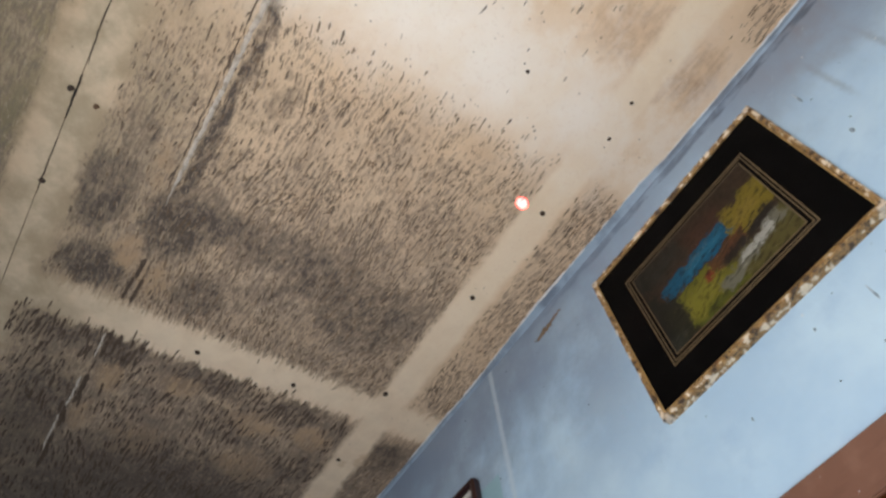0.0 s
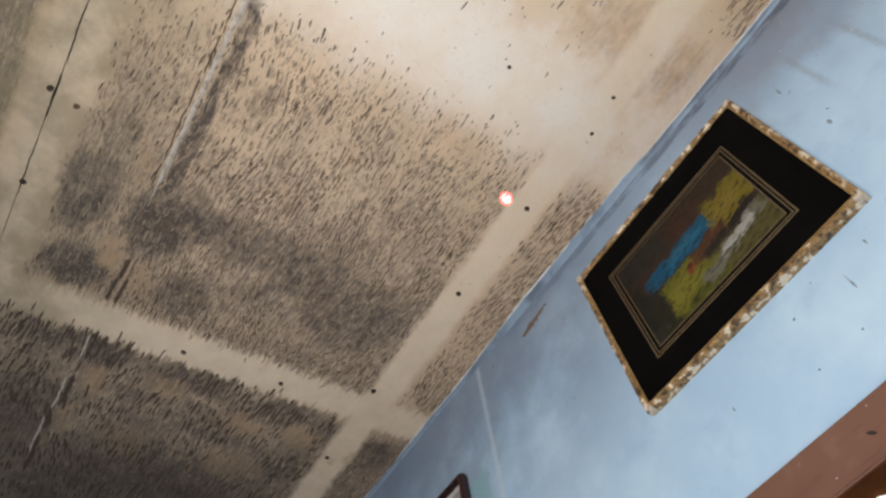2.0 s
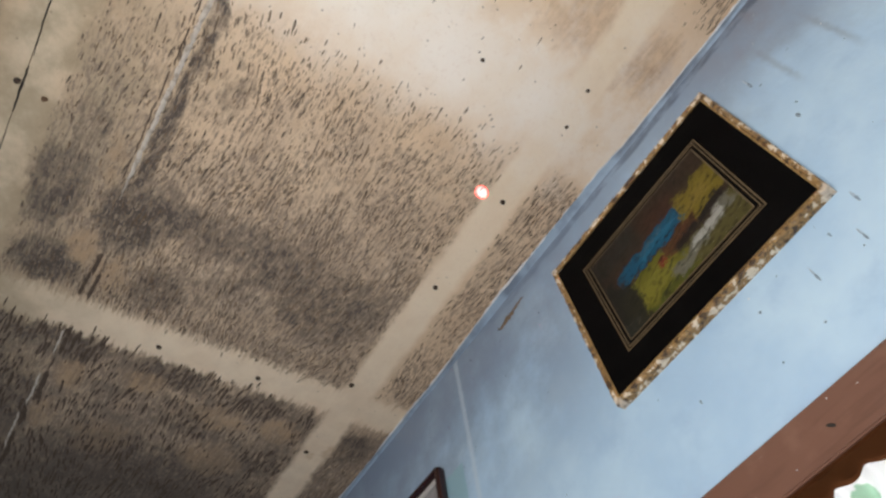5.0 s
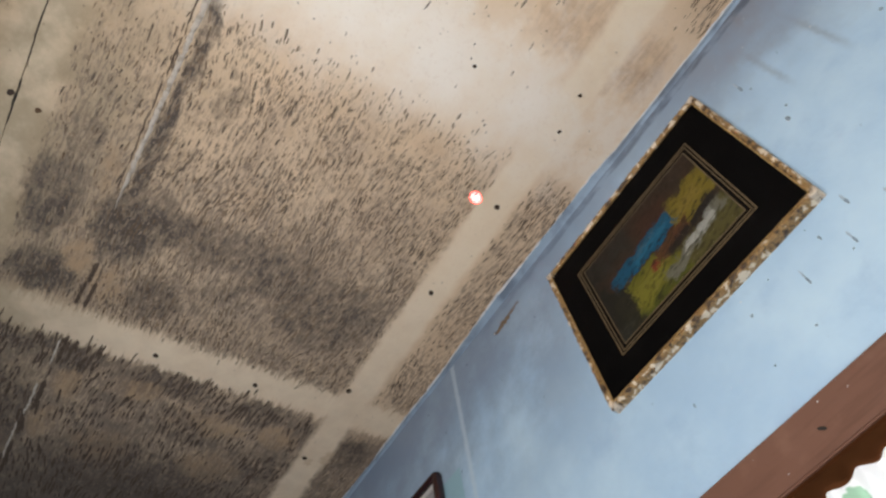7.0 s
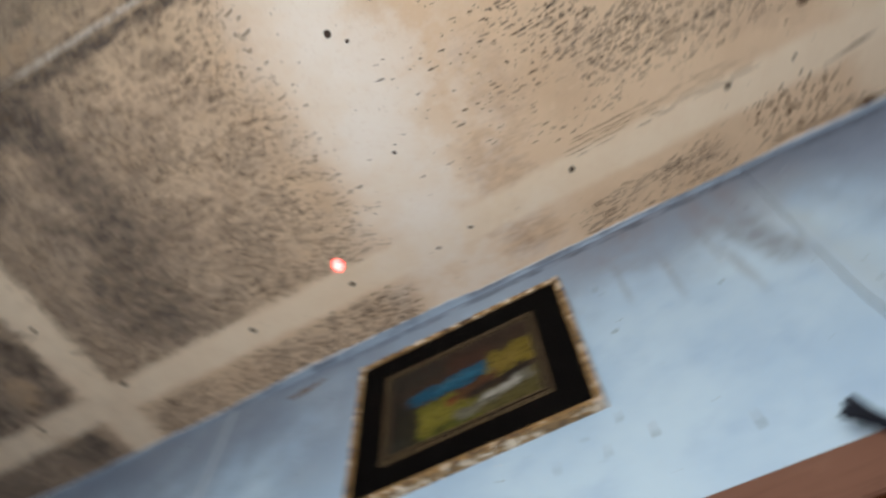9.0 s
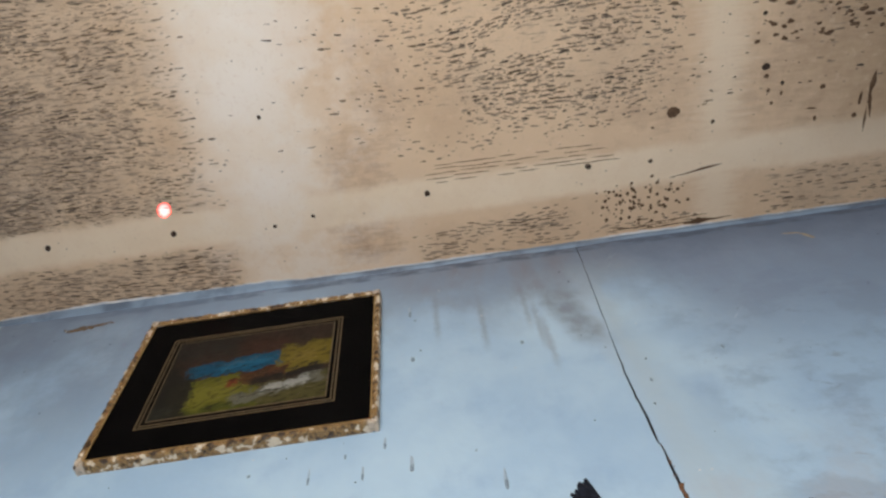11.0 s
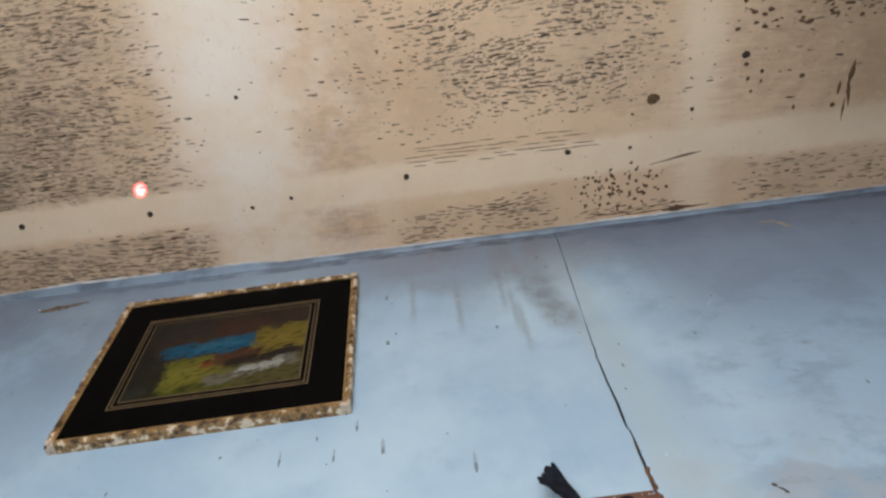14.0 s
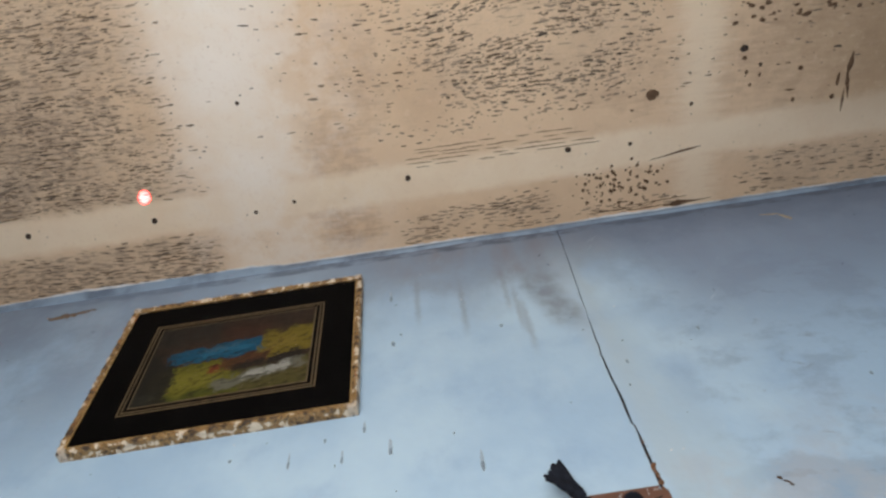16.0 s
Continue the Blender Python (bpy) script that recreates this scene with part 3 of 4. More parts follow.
def gap(z):
    open_part = max(0.0, min(1.0, 1.2 + 2.2 * noise.noise((z * 13, 2, 0))))
    return 0.0003 + (0.0005 + 0.0013 * max(0.0, min(1.0, (2.45 - z) / 0.2))) * open_part


fx0, fx1, ft = frame_x0 + 0.02, frame_x1 - 0.02, frame_top - 0.02   # rough opening, covered by the door frame
west_skin = [(WX0, 0), (WX0, H)] + [(x - max(gap(z), 0.0003), z) for x, z in crack_fine] + [(fx1, ft), (fx0, ft), (fx0, 0)]
east_skin = [(WX1, 0), (fx1, 0), (fx1, ft)] + [(x + max(gap(z), 0.0003), z) for x, z in crack_fine[::-1]] + [(WX1, H)]
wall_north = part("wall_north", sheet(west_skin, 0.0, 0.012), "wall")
tagged(wall_north, "blue painted plaster wall, soot and painted-in shade below the ceiling", "wall", kind="structure")
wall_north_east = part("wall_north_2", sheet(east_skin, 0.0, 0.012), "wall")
# crack's inner faces painted black, its deep shade put into the colour
for skin in (wall_north, wall_north_east):
    skin.data.materials.append(M["dark"])
    for f in skin.data.polygons:
        if abs(f.normal.y) < 0.5 and 0.9 < f.center.x < 0.96 and 2.05 < f.center.z < H - 0.001:
            f.material_index = 1
tagged(wall_north_east, "blue painted plaster wall beyond the long crack", "wall", kind="structure")
core = part("wall_north_core", boxes((WX0 - 0.15, fx0, 0.0125, 0.15, 0, H + 0.06), (fx1, WX1 + 0.15, 0.0125, 0.15, 0, H + 0.06), (fx0, fx1, 0.0125, 0.15, ft, H + 0.06)), "plaster")
tagged(core, "bare plaster core of the wall", "wall", kind="structure")

tagged(part("wall_east", boxes((WX1, WX1 + 0.15, WY0, 0.0125, 0, H + 0.06)), "side"), "plain faded blue side wall", "wall", kind="structure")
south = boxes((WX0 - 0.15, -0.15, WY0 - 0.15, WY0, 0, H + 0.06), (1.05, WX1 + 0.15, WY0 - 0.15, WY0, 0, H + 0.06),
              (-0.15, 1.05, WY0 - 0.15, WY0, 0, 0.78), (-0.15, 1.05, WY0 - 0.15, WY0, 2.02, H + 0.06))
tagged(part("wall_south", south, "side"), "plain faded blue back wall with a window opening", "wall", kind="structure")
tagged(part("wall_west", boxes((WX0 - 0.15, WX0, WY0, 0.0125, 0, H + 0.06)), "side"), "plain faded blue side wall", "wall", kind="structure")
tagged(part("floor", boxes((WX0 - 0.15, WX1 + 0.15, WY0 - 0.15, 0.15, -0.1, 0.0)), "floor"), "plain grey cement floor", "floor", kind="structure")
tagged(part("ground", boxes((-400, 400, -400, 400, -0.3, -0.15)), "ground"), "dry bare ground outside", "ground", kind="structure")

seam_y = -1.137
ceil = bmesh.new()
box(ceil, WX0, WX1, seam_y + 0.0009, 0.0, H, H + 0.012)
box(ceil, WX0, WX1, WY0, seam_y - 0.0009, H, H + 0.012)
ceiling = part("ceiling", ceil, "ceiling")
tagged(ceiling, "mould-streaked cream ceiling boards with clean batten strips", "ceiling", kind="structure")
tagged(part("ceiling_back", boxes((WX0, WX1, WY0, 0.012, H + 0.013, H + 0.06)), "dark"), "dark space above the ceiling boards", "ceiling", kind="structure")

crumbly_bead("cornice", "cornice", WX0, WX1, 0.008, "rough blue paint cove along the ceiling joint", 3, True)
crumbly_bead("trim", "chalk", WX0, WX1, 0.005, "crumbling white filler line along the ceiling edge", 8, False)


def flaking_ridge(x0, x1, y, wide, deep, material, seed, name, label):
    """A torn, raised edge of paint along a board joint."""
    bm, rows = bmesh.new(), []
    count = int((x1 - x0) / 0.006)
    for i in range(count + 1):
        x = x0 + (x1 - x0) * i / count
        fade = min(1.0, 6 * min(i, count - i) / count + 0.15)
        w = wide * fade * (0.65 + 0.7 * abs(noise.noise((x * 23, seed, 1))) + 0.3 * noise.noise((x * 90, seed, 2)))
        m_ = y + 0.004 * noise.noise((x * 12, seed, 5)) + 0.0025 * noise.noise((x * 60, seed, 6))
        d = deep * (0.6 + 0.8 * abs(noise.noise((x * 40, seed, 9))))
        rows.append([bm.verts.new(v) for v in ((x, m_ - w, H), (x, m_ - w * 0.5, H - d), (x, m_ + w * 0.4, H - d * 0.7), (x, m_ + w, H))])
    for a, b in zip(rows, rows[1:]):
        for k in range(3):
            bm.faces.new((a[k], a[k + 1], b[k + 1], b[k]))
    ob = part(name, bm, material, ceiling)
    return tagged(ob, label)


flaking_ridge(-0.345, 0.34, -0.900, 0.0068, 0.0040, "ridge", 1, "paint_ridge", "flaking cream paint ridge")
for a, b in ((-0.30, -0.24), (-0.235, -0.11), (-0.10, -0.03), (-0.02, 0.07), (0.09, 0.2)):
    flaking_ridge(a, b, -0.9115, 0.0024, 0.001, "crust", round(a * 300), "joint_shadow", "dark mould line beside the ridge")
for a, b, y, w in ((-0.63, -0.555, -0.894, 0.0062), (-0.56, -0.495, -0.887, 0.0068), (-0.632, -0.55, -0.874, 0.0062), (-0.825, -0.725, -0.880, 0.0065), (-0.80, -0.74, -0.862, 0.0040),
                   (-0.995, -0.885, -0.887, 0.0080), (-1.10, -1.03, -0.897, 0.0085), (-1.28, -1.12, -0.899, 0.0060), (-0.95, -0.90, -0.845, 0.0045)):
    flaking_ridge(a, b, y, w, 0.002, "crust", round(a * -50), "joint_shadow", "dark mould line along the joint")
for a, b, y, w in ((-0.83, -0.74, -0.893, 0.0035), (-1.02, -0.90, -0.901, 0.0035), (-1.20, -1.05, -0.907, 0.0030)):
    flaking_ridge(a, b, y, w, 0.002, "ridge", round(a * -70), "paint_ridge", "flaking cream paint ridge")
for a, b, y, w in ((-0.45, -0.30, seam_y, 0.0014), (-0.26, -0.15, seam_y + 0.0005, 0.0026), (-0.13, 0.02, seam_y, 0.0016), (0.02, 0.3, seam_y, 0.0012)):
    flaking_ridge(a, b, y, w, 0.0012, "dark", round(a * 90) + 200, "joint_shadow", "black mould line along the open seam")

# nail heads in the battens
head = bmesh.new()
bmesh.ops.create_uvsphere(head, u_segments=9, v_segments=5, radius=0.007)
for v in head.verts:
    v.co.z = max(v.co.z * 0.55, -0.0022)
    v.co += Vector((noise.noise(v.co * 900), noise.noise(v.co * 900 + Vector((3, 1, 0))), 0)) * 0.003
first_nail = part("nail", head, "rust", ceiling)
first_nail.location = (0.053, -0.161, H)


def nail(x, y, size=1.0):
    ob = new("nail", first_nail.data)
    ob.parent = ceiling
    ob.location, ob.rotation_euler, ob.scale = (x, y, H), (0, 0, x * 40), (size, size, 1)


for x, y in ((-0.227, -0.170), (-0.690, -0.427), (-0.700, -0.684), (-0.891, -0.187), (0.624, -0.173), (0.982, -0.184), (-0.414, -1.135), (-0.19, -1.146)):
    nail(x, y)
for x, y in ((0.277, -0.146), (0.303, -0.393), (1.255, -0.247), (1.121, -0.176), (0.365, -0.158), (1.40, -0.311), (1.35, -0.46), (0.337, -0.639)):
    nail(x, y, 0.65)
for x, y in ((-0.607, -0.196), (1.362, -0.351), (0.310, -0.669)):
    nail(x, y, 1.2)

# mould spots and gashes on the boards
spots = bmesh.new()
for q in range(5):
    blot(spots, (1.168 + 0.003 * math.cos(q * 1.3), -0.280 + 0.002 * math.sin(q * 1.3), H - 0.0001 * q), 0.0115, 0.010, q * 0.7, "z", 22, 6 + q)
blot(spots, (-0.203, -1.094, H), 0.006, 0.006, 0.9, "z", 11, 2)
for k, (x, y, a, b) in enumerate(((1.365, -0.330, 0.005, 0.005), (1.371, -0.299, 0.004, 0.005), (1.38, -0.270, 0.004, 0.004), (1.400, -0.290, 0.003, 0.005), (1.489, -0.291, 0.007, 0.005),
                                  (1.469, -0.246, 0.012, 0.002), (1.567, -0.217, 0.006, 0.006), (1.48, -0.223, 0.004, 0.006), (1.575, -0.253, 0.004, 0.016), (1.125, -0.252, 0.004, 0.003))):
    blot(spots, (x, y, H), a, b, 0.1, "z", 9, 10 + k)
for k, (x, y, a, b, t) in enumerate(((1.598, -0.285, 0.007, 0.02, 0.1), (1.597, -0.245, 0.005, 0.03, -0.15), (1.592, -0.205, 0.003, 0.022, 0.0), (1.245, -0.142, 0.030, 0.0035, -0.13),
                                     (1.205, -0.135, 0.03, 0.0015, -0.13), (1.235, -0.012, 0.027, 0.009, -0.05), (1.275, -0.012, 0.03, 0.002, -0.06), (1.16, -0.012, 0.05, 0.0018, -0.03), (1.10, -0.018, 0.06, 0.0014, -0.02), (1.19, -0.026, 0.05, 0.0012, -0.03))):
    for q in range(9):
        f = q / 8 - 0.5
        ca, cb = (2 * a * f, 0.0) if a > b else (0.0, 2 * b * f)
        thin_ = 1.0 - 1.5 * abs(f)
        blot(spots, (x + ca * math.cos(t) - cb * math.sin(t), y + ca * math.sin(t) + cb * math.cos(t), H),
             max(a * 0.3 if a > b else a * thin_, 0.0008), max(b * 0.3 if b > a else b * thin_, 0.0008), t, "z", 9, 4000 + 20 * k + q)
rng = random.Random(12)
for k in range(110):
    x, y = rng.gauss(1.11, 0.06), rng.gauss(-0.085, 0.028)
    if 0.985 < x < 1.215 and -0.145 < y < -0.025:
        s = rng.choice((0.002, 0.0027, 0.0034, 0.0043))
        blot(spots, (x, y, H), s, s * rng.uniform(0.8, 1.2), rng.random() * 3, "z", 8, 80 + k)
for k in range(70):
    x, y = rng.uniform(1.36, 1.75), rng.uniform(-0.62, -0.40)
    s = rng.choice((0.003, 0.005, 0.007))
    blot(spots, (x, y, H), s * rng.uniform(1, 2), s * 0.7, rng.uniform(-0.2, 0.3), "z", 8, 160 + k)
for k in range(40):
    x, y = rng.uniform(1.33, 1.66), -0.40 - abs(rng.gauss(0, 0.03))
    s = rng.choice((0.0025, 0.0035, 0.005))
    blot(spots, (x, y, H), s * rng.uniform(1, 1.6), s * 0.8, rng.uniform(-0.2, 0.3), "z", 9, 2160 + k)
for k in range(5):
    y = -0.236 + 0.010 * k
    for j in range(9):
        x = 0.61 + 0.045 * j + rng.uniform(0, 0.02) + k * 0.012
        if rng.random() < 0.75:
            blot(spots, (x, y + 0.0004 * j + rng.uniform(-0.002, 0.002), H), rng.uniform(0.016, 0.034), 0.0009, 0.03, "z", 9, 300 + 10 * k + j)
tagged(part("mould_spots", spots, "mould"), "dark brown mould spots and gashes on the ceiling", "mould", kind="stuff")

# crusts of mould in streaks along the boards
def cloud_at(rows, x, y):
    return max((much * max(0.0, 1.25 - ((x - cx) / rx) ** 2 - ((y - cy) / ry) ** 2) for cx, cy, rx, ry, much in rows), default=0.0)


def ramp(v, a, b):
    f = max(0.0, min(1.0, (v - a) / (b - a)))
    return f * f * (3 - 2 * f)


def patches(x, y, scale, seed):
    """0 to 1, in drifts that are longer along the boards."""
    return 0.5 + 0.75 * noise.noise((x * scale, y * scale * 1.7, seed)) + 0.3 * noise.noise((x * scale * 3, y * scale * 5, seed + 4))


def main_growth(x, y):
    d = 0.92 - 0.55 * ramp(x, -0.15, 0.17) + 0.5 * cloud_at(MAIN_CLOUDS, x, y) - 0.6 * cloud_at(BROWN_CLOUDS, x, y)
    d *= 0.30 + 0.85 * ramp(patches(x, y, 7.0, 2), 0.15, 0.75)
    if y < -0.905:
        d *= 0.55
    jag = 0.05 * patches(x, y, 30.0, 9)
    return d * ramp(x, -0.665 + jag, -0.63 + jag) * (1 - ramp(x, 0.03 + 3 * jag, 0.17 + 2 * jag)) * (1 + 0.9 * (1 - ramp(x, -0.60 + jag, -0.55 + jag))) * ramp(y, -1.08, -1.05) * (1 - ramp(y, -0.225, -0.20))


def west_growth(x, y):
    d = 0.62 + 0.5 * cloud_at(WEST_CLOUDS, x, y) - 0.7 * cloud_at(BROWN_CLOUDS, x, y)
    d *= 0.15 + 1.0 * ramp(patches(x * 1.6, y, 6.0, 12), 0.2, 0.7)
    jag = 0.05 * patches(x, y, 30.0, 19)
    d += 0.5 * ramp(x, -0.86, -0.80) * ramp(patches(x, y, 8.0, 15), 0.35, 0.6)
    return d * (1 - ramp(x, -0.775 + jag, -0.745 + jag)) * (1 - ramp(y, -0.235, -0.205))


def rim_growth(x, y):
    d = 0.85 * (1 - ramp(x, 0.10, 0.20)) * ramp(x, -0.63, -0.57) + 0.8 * (1 - ramp(x, -0.86, -0.80))
    d += 0.5 * math.exp(-((x + 0.56) / 0.06) ** 2)
    d += 1.15 * ramp(x, 0.55, 0.64) * (1 - ramp(x, 0.90, 0.99)) * ramp(y, -0.120 + 0.12 * (0.95 - x), -0.075)
    d += 0.75 * ramp(x, 0.98, 1.03) * (1 - ramp(x, 1.22, 1.28)) * ramp(y, -0.050, -0.025)
    d += 0.45 * ramp(x, 1.35, 1.42)
    return d * ramp(y, -0.125, -0.095) * (0.35 + 0.8 * ramp(patches(x, y, 9.0, 31), 0.2, 0.65))


def middle_growth(x, y):
    core = math.exp(-((x - 0.92) / 0.27) ** 2 * 1.2 - max(0.0, (y + 0.39) / 0.11) ** 2)
    d = 1.25 * core * ramp(patches(x, y, 8.0, 41), 0.20, 0.55) + 0.10 * (1 - ramp(y, -0.36, -0.26)) * ramp(patches(x, y, 5.0, 44), 0.45, 0.8)
    d += 0.35 * ramp(x, 1.33, 1.38) * (1 - ramp(y, -0.42, -0.38)) * ramp(patches(x, y, 9.0, 47), 0.3, 0.7)
    return d * (1 - ramp(y, -0.27, -0.225)) * (1 - 0.7 * ramp(x, 1.16, 1.22) * (1 - ramp(x, 1.32, 1.36)))


def mould_crusts(name, label, growth, x0, x1, y0, y1, along, across, length, breadth, seed, material="streak"):
    """Streaks in ragged rows: thin, low crusts with tapered, uneven outlines, as thick on the ground as growth says."""
    rng = random.Random(seed)
    verts, faces = [], []
    sides = 10
    for j in range(int((y1 - y0) / across)):
        shift = rng.random() * along
        for i in range(int((x1 - x0) / along)):
            x = x0 + shift + (i + rng.uniform(-0.35, 0.35)) * along
            y = y0 + (j + 0.5 + rng.uniform(-0.38, 0.38)) * across + 0.010 * noise.noise((x * 5, j * 0.07, seed))
            d = growth(x, y)
            if rng.random() > d or y > -0.004:
                continue
            size = (0.45 + 0.65 * rng.random() ** 1.5) * (0.75 + 0.35 * min(d, 1.0))
            a, b = length * size * rng.uniform(0.6, 1.25) / 2, breadth * size ** 0.5 * rng.uniform(0.65, 1.25) / 2
            turn = 0.03 + 0.35 * noise.noise((x * 3.1, y * 4.3, seed + 2)) + rng.gauss(0, 0.06)
            c, s_ = math.cos(turn), math.sin(turn)
            n0 = len(verts)
            bend = rng.uniform(-0.25, 0.25) * b
            for ring, z in ((1.0, H - 0.00005), (0.6, H - 0.0006)):
                for k in range(sides):
                    q = math.tau * k / sides
                    r = ring * (0.72 + 0.5 * rng.random()) if ring == 1.0 else ring
                    u = a * r * math.cos(q)
                    v = b * r * math.sin(q) * (1.0 + 0.25 * math.cos(q)) + bend * math.cos(2 * q) * ring
                    verts.append((x + u * c - v * s_, min(y + u * s_ + v * c, -0.002), z))
            faces.append([n0 + sides + k for k in range(sides)])
            for k in range(sides):
                m = (k + 1) % sides
                faces.append((n0 + k, n0 + m, n0 + sides + m, n0 + sides + k))
    me = bpy.data.meshes.new(name)
    me.from_pydata(verts, [], faces)
    me.materials.append(M[material])
    return tagged(new(name, me), label, "mould", kind="stuff")


mould_crusts("mould_streaks", "close grey-brown mould streaks on the ceiling board", main_growth, -0.70, 0.28, -1.09, -0.2, 0.023, 0.0084, 0.030, 0.0043, 3)
mould_crusts("mould_streaks", "fine brown mould threads between the streaks", main_growth, -0.70, 0.28, -1.09, -0.2, 0.016, 0.0066, 0.016, 0.0028, 4)
mould_crusts("mould_streaks", "black-brown mould streaks on the darkest board", west_growth, -1.7, -0.70, -1.1, -0.2, 0.030, 0.0100, 0.046, 0.0060, 5, "crust")
mould_crusts("mould_streaks", "mould streaks along the wall's edge of the ceiling", rim_growth, -1.5, 1.8, -0.13, -0.004, 0.022, 0.0076, 0.030, 0.0040, 6)
mould_crusts("mould_streaks", "scattered dark mould dashes on the tan board", middle_growth, 0.30, 1.75, -0.80, -0.22, 0.0185, 0.0098, 0.025, 0.0048, 7)
mould_crusts("mould_streaks", "small mould dots between the dashes", middle_growth, 0.30, 1.75, -0.80, -0.22, 0.015, 0.0085, 0.009, 0.0032, 8)

# droppings, drips and scrapes on the wall
marks = bmesh.new()
for k, (x, z, a, b) in enumerate(((0.556, 2.640, 0.004, 0.014), (0.559, 2.485, 0.0055, 0.009), (0.511, 2.272, 0.004, 0.009), (0.449, 2.259, 0.003, 0.007), (0.688, 2.163, 0.005, 0.014),
                                  (0.553, 2.218, 0.005, 0.012), (0.395, 2.220, 0.003, 0.012), (0.478, 2.214, 0.003, 0.010), (0.764, 2.492, 0.0055, 0.006), (0.566, 2.615, 0.005, 0.0025),
                                  (0.955, 2.34, 0.004, 0.006), (1.10, 2.40, 0.004, 0.007), (1.38, 2.66, 0.005, 0.004), (-0.47, 2.66, 0.002, 0.006), (0.30, 2.245, 0.004, 0.004),
                                  (0.14, 2.20, 0.003, 0.005), (0.36, 2.155, 0.003, 0.003), (1.30, 2.23, 0.004, 0.005))):
    blot(marks, (x, -0.0004, z), a * 0.62, b * 0.8, 0.0, "y", 9, 500 + k)
tails = bmesh.new()
for k, (x, z, a, b) in enumerate(((0.556, 2.640, 0.004, 0.014), (0.511, 2.272, 0.004, 0.009), (0.688, 2.163, 0.005, 0.014), (0.553, 2.218, 0.005, 0.012), (0.395, 2.220, 0.003, 0.012), (0.478, 2.214, 0.003, 0.010))):
    blot(tails, (x, -0.0003, z + b * 0.9), a * 0.5, b * 1.2, 0.0, "y", 12, 560 + k)
tagged(part("drip_tails", tails, "drip"), "pale dried drip tails above the droppings", "drips", kind="stuff")
tagged(part("droppings", marks, "droppings"), "grey lizard droppings and drips dried on the wall", "droppings", kind="stuff")
specks = bmesh.new()
rng = random.Random(31)
for k in range(75):
    x, z = rng.uniform(-0.9, 1.7), rng.uniform(2.05, 2.8)
    s = rng.choice((0.0007, 0.001, 0.0015))
    blot(specks, (x, -0.0004, z), s, s * rng.uniform(0.8, 2.0), rng.random(), "y", 7, 700 + k)
tagged(part("fly_specks", specks, "dark"), "tiny dark specks scattered over the wall", "specks", kind="stuff")
# glints on the wall, put in as small white dots
glints = bmesh.new()
for k, (x, z) in enumerate(((0.955, 2.139), (0.956, 2.1395), (0.972, 2.138), (0.973, 2.1385), (0.70, 2.60), (0.62, 2.72), (0.98, 2.50), (0.74, 2.42), (0.30, 2.28), (0.79, 2.55))):
    blot(glints, (x, -0.0004, z), 0.0016, 0.0016, 0.0, "y", 8, 620 + k)
tagged(part("glint_dots", glints, "chalk"), "tiny white dots put on the wall as glints", "flecks", kind="stuff")
scrape = bmesh.new()
blot(scrape, (1.430, -0.0004, 2.735), 0.006, 0.018, 0.5, "y", 11, 3)
blot(scrape, (1.405, -0.0004, 2.755), 0.022, 0.004, -0.2, "y", 11, 4)
tagged(part("scrape", scrape, "ochre"), "pale ochre scrape in the blue paint", "scrape", kind="stuff")
rubble = bmesh.new()
for k in range(26):
    z = rng.uniform(2.062, 2.2)
    x = 0.921 + rng.gauss(0, 0.002)
    blot(rubble, (x, -0.0006, z), rng.uniform(0.0006, 0.0014), rng.uniform(0.001, 0.0028), rng.random(), "y", 7, 900 + k)
for k in range(14):
    z = rng.uniform(2.066, 2.125)
    blot(rubble, (0.9215 + rng.gauss(0, 0.0012), -0.0006, z), rng.uniform(0.0015, 0.003), rng.uniform(0.003, 0.007), rng.uniform(-0.2, 0.2), "y", 9, 950 + k)
tagged(part("crack_rubble", rubble, "earth"), "crumbled brown plaster along the crack", "plaster", kind="stuff")

smear_bm = bmesh.new()
for k in range(34):
    f = (k / 33) ** 0.8
    blot(smear_bm, (-0.205 + 0.088 * f + rng.uniform(-0.006, 0.006), -0.0005, 2.763 + 0.013 * f + rng.uniform(-0.005, 0.005)), rng.uniform(0.003, 0.010) * (1.1 - 0.5 * f), rng.uniform(0.003, 0.0075) * (0.5 + 0.7 * math.sin(math.pi * min(1.0, f + 0.25))), 0.15, "y", 11, 1200 + k)
tagged(part("mud_smear", smear_bm, "mud"), "dried brown mud smear on the blue wall", "smear", kind="stuff")
pin = bmesh.new()
bmesh.ops.create_uvsphere(pin, u_segments=12, v_segments=8, radius=0.0034, matrix=Matrix.Translation((-0.213, -0.0045, 2.762)) @ Matrix.Diagonal((1, 0.6, 1, 1)))
tube(pin, [(-0.213, -0.004, 2.762), (-0.213, 0.004, 2.762)], 0.0014)
tagged(part("wall_nail", pin, "steel", smooth=True), "small bright steel nail in the blue wall", "nail")
scrap = bmesh.new()
for k, (x, z, a, b) in enumerate(((1.073, 2.066, 0.0045, 0.0028), (1.079, 2.059, 0.005, 0.0018), (1.083, 2.053, 0.003, 0.0024))):
    blot(scrap, (x, -0.0006, z), a, b, -0.6, "y", 9, 1300 + k)
tagged(part("dark_scrap", scrap, "crust"), "small dark dried scrap stuck to the wall", "scrap", kind="stuff")

